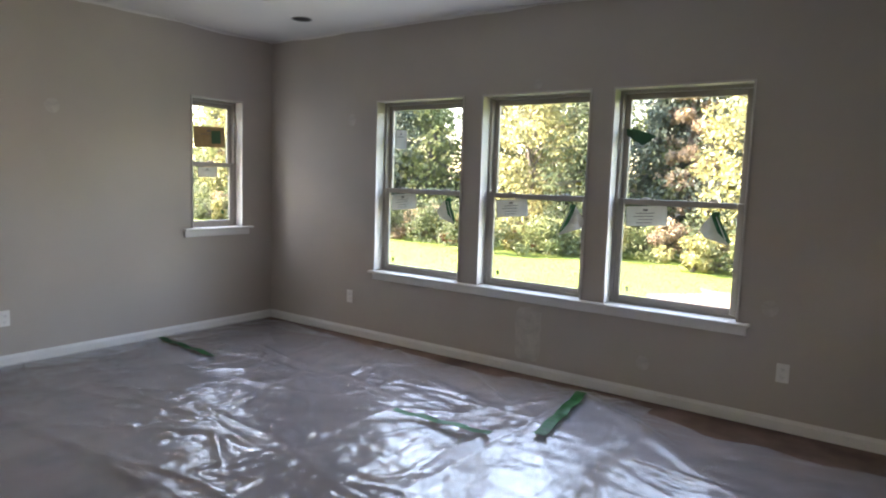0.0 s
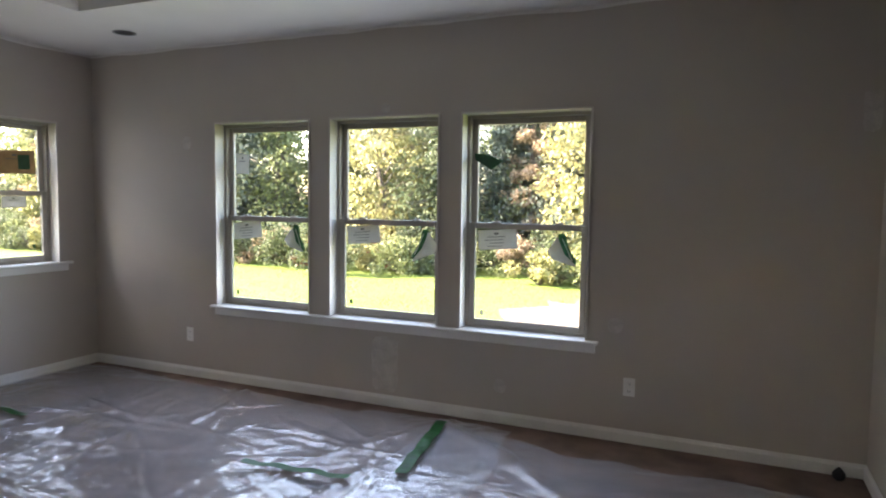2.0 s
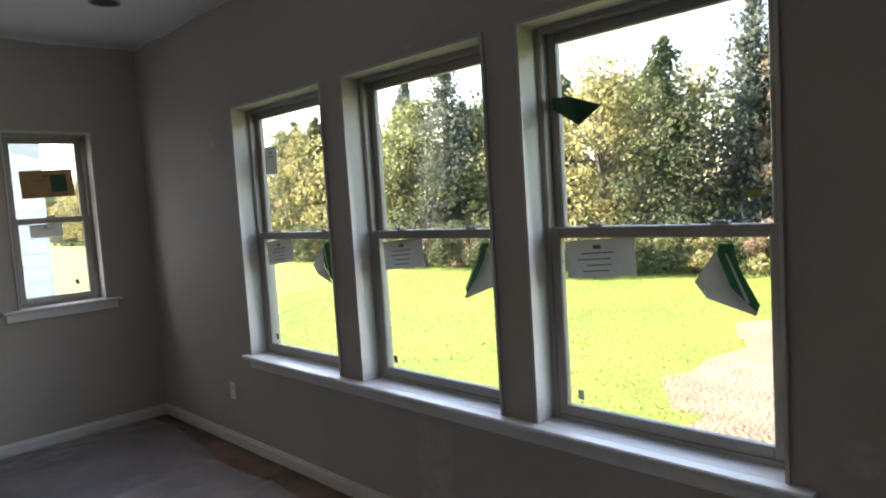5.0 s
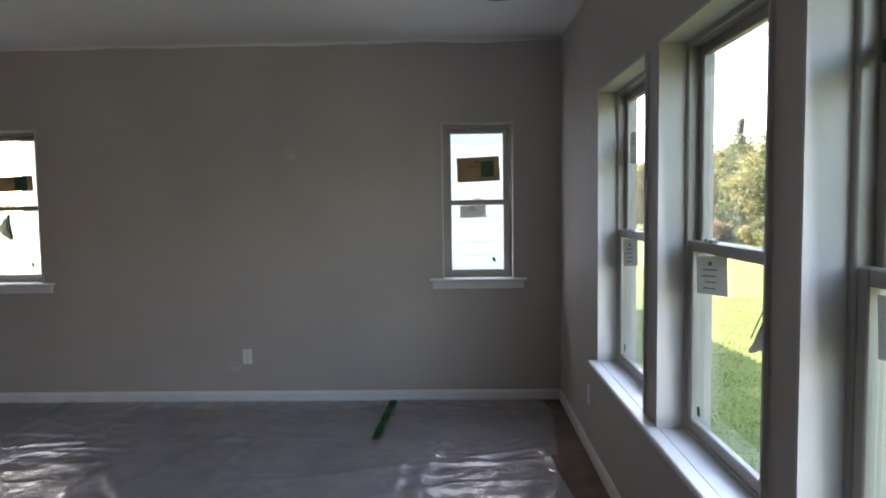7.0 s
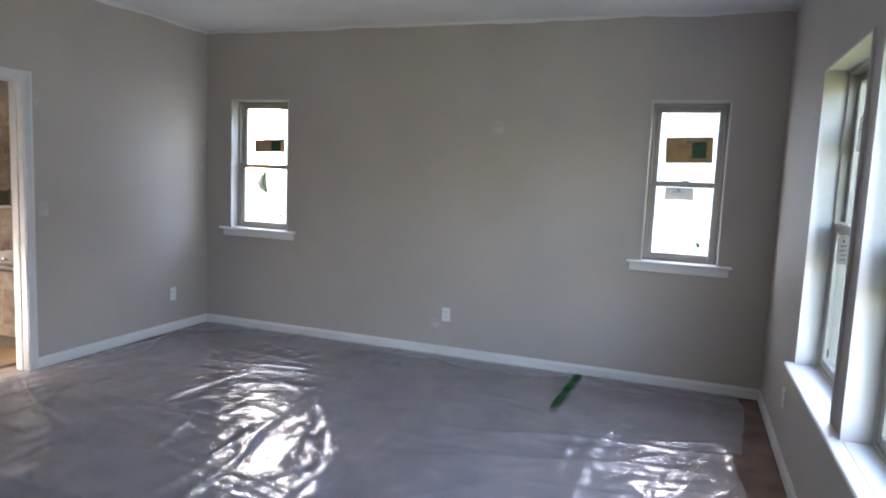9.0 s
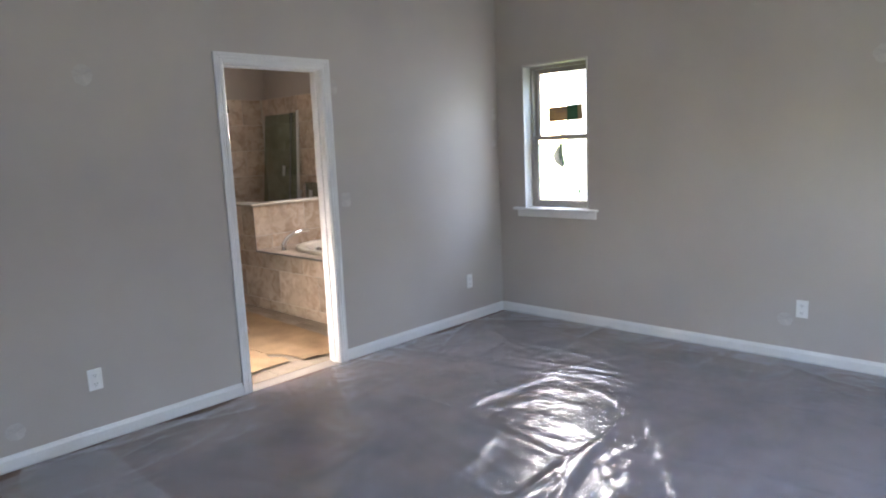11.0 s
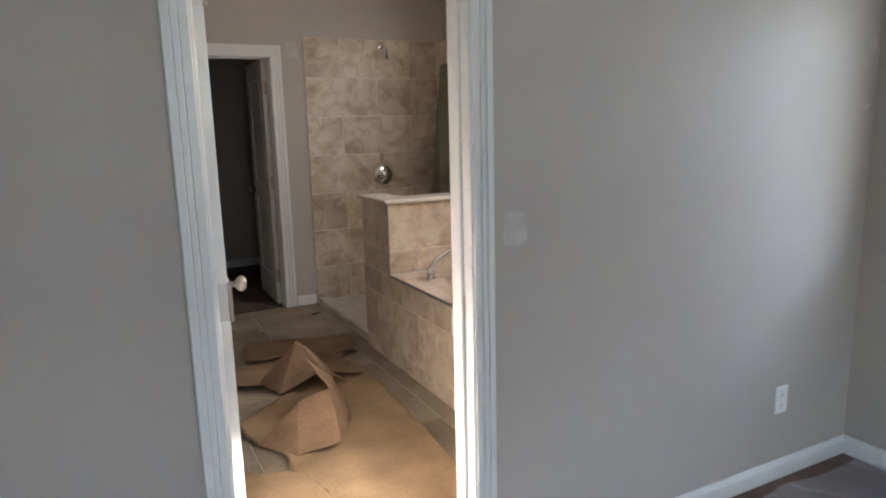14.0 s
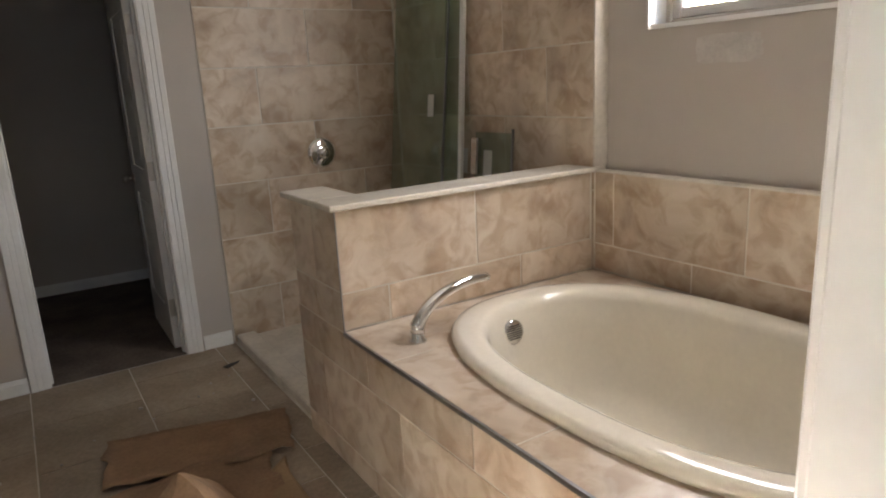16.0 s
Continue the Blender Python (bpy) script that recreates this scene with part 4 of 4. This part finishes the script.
# ---------- paper and cardboard on the bathroom floor ----------
def crumple(name, m, corners, nu, nv, mat, label, category, lift, rough=0.004, seed=0, torn=0.03):
    """A sheet between four corners, raised by lift(u, v), with torn edges."""
    c = [Vector(p) for p in corners]

    def at(u, v):
        p = (c[0] * (1 - u) + c[1] * u) * (1 - v) + (c[3] * (1 - u) + c[2] * u) * v
        edge = min(u, 1 - u, v, 1 - v)
        nz = noise.noise(Vector((u * 5 + seed, v * 5, seed)))
        nx = (noise.noise(Vector((u * 5, v * 5, seed + 7))) + 0.25 * noise.noise(Vector((u * 13, v * 13, seed)))) * (0.006 + torn * max(0.0, 1 - edge / 0.12))
        return (p.x + nx, p.y + nx * 0.7, p.z + lift(u, v) + rough * (1 + nz))
    bm = bmesh.new()
    bm.from_mesh(sheet_mesh(name, at, nu, nv, mat))
    rim = [e for e in bm.edges if e.is_boundary]
    side = bmesh.ops.extrude_edge_only(bm, edges=rim)
    for v in side["geom"]:
        if isinstance(v, bmesh.types.BMVert):
            v.co.z -= 0.003
    ob = part(name, bm, mat, None, "", False, m)
    return tagged(ob, label, category)


crumple("kraft_paper", Matrix(), [(1.55, -0.18, 0.012), (1.98, -0.25, 0.012), (2.3, -1.6, 0.012), (1.45, -2.3, 0.012)], 40, 70, KRAFT, "brown kraft paper runner laid on the tiles", "paper",
        lambda u, v: 0.003 * abs(math.sin(u * 9 + v * 5)), 0.003, 1, 0.06)
crumple("kraft_paper", Matrix(), [(2.08, -0.3, 0.012), (2.48, -0.3, 0.012), (2.42, -1.1, 0.012), (2.12, -1.02, 0.012)], 30, 40, KRAFT, "torn piece of brown kraft paper by the doorway", "paper",
        lambda u, v: 0.004 * abs(math.sin(u * 7 - v * 6)), 0.003, 8, 0.05)
crumple("cardboard_sheet", Matrix(), [(1.40, -2.32, 0.018), (2.08, -2.47, 0.018), (2.02, -2.86, 0.018), (1.31, -2.68, 0.018)], 20, 12, CARD, "flat brown cardboard with torn edge", "cardboard",
        lambda u, v: 0.012 * (v < 0.1) * abs(math.sin(u * 15)), 0.003, 2)
crumple("crumpled_paper", Matrix(), [(1.53, -1.9, 0.012), (2.3, -2.06, 0.012), (2.22, -2.42, 0.012), (1.5, -2.4, 0.012)], 30, 16, CARD, "torn curled brown paper strip", "paper",
        lambda u, v: 0.03 * math.exp(-((u - 0.4) / 0.14) ** 2) + 0.045 * math.exp(-(v / 0.1) ** 2) * (0.5 + 0.5 * math.sin(u * 8) ** 2), 0.006, 3, 0.05)


def folded(label, verts, faces, seed):
    """Stiff kraft paper standing in folds: flat facets, slightly buckled."""
    bm = bmesh.new()
    vs = [bm.verts.new(p) for p in verts]
    for f in faces:
        bm.faces.new([vs[i] for i in f])
    bmesh.ops.triangulate(bm, faces=bm.faces[:])
    bmesh.ops.subdivide_edges(bm, edges=bm.edges[:], cuts=5, use_grid_fill=True)
    for v in bm.verts:
        q = v.co * 9 + Vector((seed, 0, 0))
        v.co += Vector((noise.noise(q), noise.noise(q + Vector((5, 1, 2))), noise.noise(q + Vector((2, 8, 3))))) * 0.012
        v.co.z = max(v.co.z, 0.014)
    bmesh.ops.solidify(bm, geom=bm.faces[:], thickness=0.003)
    tagged(part("folded_paper", bm, CARD), label, "paper")


folded("brown paper folded into an open box-like heap", [(1.90, -1.74, 0.25), (2.25, -1.34, 0.015), (2.12, -1.13, 0.02), (1.92, -1.13, 0.05), (1.77, -1.40, 0.015), (1.74, -1.78, 0.10), (2.03, -1.42, 0.15), (1.87, -1.42, 0.18), (2.0, -1.6, 0.05)],
       [(1, 2, 6), (2, 3, 7, 6), (7, 3, 4), (7, 4, 5, 0), (6, 8, 1)], 1)
folded("pale brown paper flap standing in a peak", [(1.88, -1.98, 0.28), (2.02, -1.88, 0.015), (2.08, -2.1, 0.02), (1.64, -1.86, 0.02), (1.79, -1.80, 0.14), (1.72, -2.2, 0.05)],
       [(0, 1, 4), (0, 4, 3), (0, 2, 1), (0, 3, 5)], 4)
bm = bmesh.new()
vs = [bm.verts.new(p) for p in ((-0.05, 0, 0.002), (-0.01, 0.02, 0.008), (0.05, 0.012, 0.004), (0.06, -0.01, 0.01), (0.0, -0.02, 0.002))]
bm.faces.new(vs)
bmesh.ops.triangulate(bm, faces=bm.faces[:])
bmesh.ops.solidify(bm, geom=bm.faces[:], thickness=0.003)
tagged(part("dry_leaf", bm, DARK, None, "", False, pose(1.355, -3.36, 0.006, 0, 0, 30)), "dark dry leaf on the tile floor", "leaf")
rnd = random.Random(4)
bm = bmesh.new()
for _ in range(40):
    x, y, s = rnd.uniform(1.35, 2.4), rnd.uniform(-3.4, -0.3), rnd.uniform(0.003, 0.009)
    add_box(bm, (x - s, y - s, 0.0045), (x + s, y + s * 0.6, 0.006 + s), s * 0.3)
tagged(part("plaster_crumbs", bm, PATCH), "white crumbs of plaster scattered on the floor", "debris", kind="stuff")


# ---------- outdoors ----------
GZ = -0.55
bm = bmesh.new()
bmesh.ops.create_grid(bm, x_segments=80, y_segments=80, size=400, matrix=Matrix.Translation((0, 0, GZ)))
tagged(part("ground", bm, LAWN), "mown green lawn", "lawn", kind="structure")
bm = bmesh.new()
rnd = random.Random(11)
n = 40
ctr = bm.verts.new((4.1, 11.2, GZ + 0.08))
rows = []
for k, zz in ((0.5, 0.06), (1.0, 0.004)):
    rows.append([bm.verts.new((4.1 + k * (2.6 + rnd.uniform(-0.5, 0.5)) * math.cos(2 * math.pi * i / n), 11.2 + k * (4.2 + rnd.uniform(-0.8, 0.8)) * math.sin(2 * math.pi * i / n), GZ + zz)) for i in range(n)])
for i in range(n):
    bm.faces.new((ctr, rows[0][i], rows[0][(i + 1) % n]))
    bm.faces.new((rows[0][i], rows[1][i], rows[1][(i + 1) % n], rows[0][(i + 1) % n]))
tagged(part("soil_patch", bm, DIRT, None, "", True), "bare patch of brown soil in the lawn", "soil", kind="structure")

# grass blades near the house
rnd = np.random.RandomState(2)
NB = 110000
bx, by = rnd.uniform(-9, 8, NB), 5.3 + 13 * rnd.uniform(0, 1, NB) ** 1.4
ba, bh, bw = rnd.uniform(0, 6.283, NB), rnd.uniform(0.012, 0.032, NB), rnd.uniform(0.004, 0.010, NB)
lean = rnd.uniform(-0.03, 0.03, (NB, 2))
co = np.zeros((NB, 3, 3))
co[:, 0] = np.stack([bx - bw * np.cos(ba), by - bw * np.sin(ba), np.full(NB, GZ)], 1)
co[:, 1] = np.stack([bx + bw * np.cos(ba), by + bw * np.sin(ba), np.full(NB, GZ)], 1)
co[:, 2] = np.stack([bx + lean[:, 0], by + lean[:, 1], GZ + bh], 1)
me = bpy.data.meshes.new("grass")
me.from_pydata(co.reshape(-1, 3).tolist(), [], np.arange(NB * 3).reshape(-1, 3).tolist())
me.materials.append(BLADE)
tagged(new("grass", me), "tufts of mown green grass", "grass", kind="stuff")


def leaf_cloud(name, centres, radii, per, size, mat, seed, flat=1.0):
    """Small leaf sprays scattered in clumps."""
    r = np.random.RandomState(seed)
    P = []
    for c, rad in zip(centres, radii):
        d = r.normal(size=(per, 3))
        d /= np.linalg.norm(d, axis=1)[:, None]
        p = np.array(c) + d * (rad * r.uniform(0.35, 1.0, (per, 1)) ** 0.6) * np.array([1, 1, flat])
        P.append(p)
    P = np.concatenate(P)
    n = len(P)
    a, b = r.normal(size=(n, 3)), r.normal(size=(n, 3))
    a /= np.linalg.norm(a, axis=1)[:, None]
    b -= a * (a * b).sum(1)[:, None]
    b /= np.linalg.norm(b, axis=1)[:, None]
    s = size * r.uniform(0.5, 1.2, (n, 1))
    q = np.stack([P - a * s, P + b * s * 0.5, P + a * s, P - b * s * 0.5], 1).reshape(-1, 3)
    me = bpy.data.meshes.new(name)
    me.from_pydata(q.tolist(), [], np.arange(n * 4).reshape(-1, 4).tolist())
    me.materials.append(mat)
    return me


def broadleaf(m, height, width, mat, seed, label):
    r = random.Random(seed)
    t = empty("tree", m, label, "tree", "trees behind the lawn")
    bm = bmesh.new()
    tube(bm, [(0, 0, -0.1), (0.05, 0.03, height * 0.3), (r.uniform(-.2, .2), r.uniform(-.2, .2), height * 0.65), (r.uniform(-.3, .3), r.uniform(-.3, .3), height * 0.92)],
         [height * 0.018, height * 0.014, height * 0.008, 0.015], 8)
    cs, rs = [], []
    for i in range(30):
        z = height * (0.16 + 0.8 * (i / 29))
        k = math.sin(math.pi * min(1, 0.22 + 0.75 * (i / 29))) * width
        a = i * 2.4 + r.uniform(-.5, .5)
        rr = k * r.uniform(0.35, 1.0)
        c = (rr * math.cos(a), rr * math.sin(a), z + r.uniform(-.3, .3))
        tube(bm, [(0, 0, z * 0.75), (c[0] * 0.5, c[1] * 0.5, z * 0.9), c], [height * 0.005, height * 0.003, 0.008], 5)
        cs.append(c)
        rs.append(width * r.uniform(0.28, 0.5))
    part("trunk", bm, BARK, t)
    crown = new("crown", leaf_cloud("crown", cs, rs, 210, 0.09, mat, seed, 0.75))
    crown.parent = t
    return t


def conifer(m, height, width, mat, seed, label):
    r = random.Random(seed)
    t = empty("tree", m, label, "tree", "trees behind the lawn")
    bm = bmesh.new()
    tube(bm, [(0, 0, -0.1), (0.03, 0, height * 0.5), (0, 0.03, height)], [height * 0.016, height * 0.009, 0.01], 8)
    cs, rs = [], []
    lv = 27
    for i in range(lv):
        z = height * (0.08 + 0.91 * i / (lv - 1)) + r.uniform(-0.08, 0.08)
        k = width * (1 - 0.97 * i / (lv - 1)) ** 0.75 * r.uniform(0.5, 1.2)
        for q in range(max(2, 6 - i // 6)):
            a = r.uniform(0, 6.28)
            e = (k * math.cos(a), k * math.sin(a), z - 0.18 * k)
            tube(bm, [(0, 0, z), e], [0.02, 0.006], 4)
            for f in (0.08, 0.45, 0.85):
                cs.append((e[0] * f, e[1] * f, z - 0.18 * k * f))
                rs.append((0.10 + 0.24 * k) * r.uniform(0.7, 1.25))
    part("trunk", bm, BARK, t)
    crown = new("crown", leaf_cloud("crown", cs, rs, 36, 0.075, mat, seed, 1.25))
    crown.parent = t
    return t


def shrub(m, size, mat, seed, label):
    r = random.Random(seed)
    t = empty("shrub", m, label, "shrub", "brush at the edge of the lawn")
    bm = bmesh.new()
    cs, rs = [], []
    for i in range(12):
        a, k = r.uniform(0, 6.28), r.uniform(0.1, 1.0) * size
        c = (k * math.cos(a), k * math.sin(a), size * r.uniform(0.2, 1.15))
        tube(bm, [(0, 0, -0.02), (c[0] * .4, c[1] * .4, c[2] * .6), c], [0.025, 0.015, 0.005], 5)
        cs.append(c)
        rs.append(size * r.uniform(0.25, 0.5))
    part("stem", bm, BARK, t)
    f = new("foliage", leaf_cloud("foliage", cs, rs, 170, 0.06, mat, seed, 0.8))
    f.parent = t
    return t


FAR = pose(0, 0, GZ)
r = random.Random(21)
kinds = [broadleaf(pose(-5.0, 19.5, GZ), 5.5, 1.9, LEAVES[2], 31, "broadleaf tree turning yellow-green"), broadleaf(pose(2.5, 20.5, GZ), 5.7, 2.0, LEAVES[1], 32, "green broadleaf tree in autumn sun"),
         conifer(pose(-10, 21, GZ), 6.7, 2.3, LEAVES[4], 33, "tall dark blue-green conifer tree"), conifer(pose(-1, 21.5, GZ), 5.9, 2.1, LEAVES[0], 34, "dark green conifer at the woods' edge"),
         broadleaf(pose(-0.4, 20.5, GZ), 5.6, 0.9, LEAVES[3], 35, "thin tree with russet autumn leaves"), broadleaf(pose(-14, 20, GZ), 5.2, 1.9, LEAVES[1], 36, "rounded green broadleaf tree in leaf")]
order = [2, 0, 3, 1, 2, 5, 3, 0, 4, 1, 0, 3, 2, 5, 0]
for i in range(64):
    x = -46 + 1.05 * i + r.uniform(-0.6, 0.6)
    y = 18.6 - 0.04 * (x + 12) * (x < -12) + r.uniform(0, 4.5)
    copy_thing(kinds[order[i % len(order)]], pose(x, y, GZ - r.uniform(0, 0.06), r.uniform(-3, 3), r.uniform(-3, 3), r.uniform(0, 360)))
for i in range(24):
    x = -48 - 1.9 * i
    copy_thing(kinds[(0, 5, 1, 3, 0, 4, 1, 2)[i % 8]], pose(x, 20 + 0.05 * (-48 - x) + r.uniform(0, 5), GZ, 0, 0, r.uniform(0, 360)))
bushes = [shrub(pose(-3, 17, GZ), 0.9, LEAVES[1], 41, "leafy green shrub in sun"), shrub(pose(1, 16.5, GZ), 0.7, LEAVES[2], 42, "yellow-green weedy low shrub"),
          shrub(pose(4, 17.5, GZ), 1.1, LEAVES[0], 43, "dark green dense shrub"), shrub(pose(-8, 17.6, GZ), 0.8, LEAVES[3], 44, "brown dry twiggy shrub"), shrub(pose(-6.3, 17.6, GZ), 0.7, LEAVES[5], 45, "shrub with red autumn leaves")]
for i in range(90):
    x = -40 + 0.66 * i + r.uniform(-0.4, 0.4)
    copy_thing(bushes[(0, 2, 1, 0, 3, 2, 1, 0, 2, 1, 0, 2, 1, 4)[i % 14]], pose(x, 16.6 - 0.04 * (x + 12) * (x < -12) + r.uniform(-0.3, 2.2), GZ, 0, 0, r.uniform(0, 360)))

# neighbouring house
nb = empty("neighbour_house", Matrix(), "neighbouring house with white lap siding", "house")


def house_block(x1, y0, y1, top, width, rise):
    """One block of the house: core, lapped boards on the face towards us, gable roof along y."""
    part("house_wall", boxes(((x1 - width, y0, GZ - 0.1), (x1, y1, top))), SIDING, nb)
    bm = bmesh.new()
    z = GZ + 0.25
    while z < top - 0.1:
        v = [bm.verts.new(p) for p in ((x1 + 0.001, y0, z), (x1 + 0.016, y0, z), (x1 + 0.003, y0, z + 0.17), (x1 + 0.001, y1, z), (x1 + 0.016, y1, z), (x1 + 0.003, y1, z + 0.17))]
        bm.faces.new((v[1], v[4], v[5], v[2]))
        bm.faces.new((v[0], v[3], v[4], v[1]))
        bm.faces.new((v[0], v[1], v[2]))
        bm.faces.new((v[3], v[5], v[4]))
        z += 0.18
    part("lap_siding", bm, SIDING, nb)
    part("corner_board", boxes(((x1 - 0.08, y1 + 0.001, GZ), (x1 + 0.022, y1 + 0.024, top - 0.002))), TRIM, nb)
    bm = bmesh.new()
    xm, xa, xb = x1 - width / 2, x1 + 0.3, x1 - width - 0.3
    v = [bm.verts.new(p) for p in ((xa, y0 - 0.3, top), (xa, y1 + 0.06, top), (xm, y1 + 0.06, top + rise), (xm, y0 - 0.3, top + rise), (xb, y1 + 0.06, top), (xb, y0 - 0.3, top))]
    for f in ((0, 1, 2, 3), (3, 2, 4, 5), (0, 3, 5), (1, 4, 2), (0, 5, 4, 1)):
        bm.faces.new([v[i] for i in f])
    part("house_roof", bm, ROOF, nb)
    part("gutter", boxes(((xa, y0 - 0.3, top - 0.06), (xa + 0.11, y1 + 0.06, top + 0.05)), bevel=0.012), TRIM, nb)


house_block(-4.6, -2.3, 2.7, 4.9, 9.0, 1.2)
house_block(-4.6, 2.7, 5.35, 2.85, 9.0, 0.5)

# ---------- bathroom floor tiles ----------
tiles = []
for j in range(9):
    for i in range(8):
        x0, y0 = 0.0 + 0.455 * i, -3.69 + 0.455 * j - 0.228 * (i % 2)
        a, b, c, d = max(x0, 1.245), max(y0, -3.688), min(x0 + 0.455, 3.598), min(y0 + 0.455, 0.0)
        if c - a > 0.03 and d - b > 0.03 and not (d > -0.12 and (a < 1.88 or c > 2.56)):
            tiles.append((a, b, c, d))
        elif c - a > 0.03 and b < -0.12:
            tiles.append((a, b, c, -0.121))
tile_grid(floor_bath, pose(0, 0, -0.0015, 90), [(a, -d, c, -b) for a, b, c, d in tiles], 0.008, 0.005, "floor_tile", DUSTY)
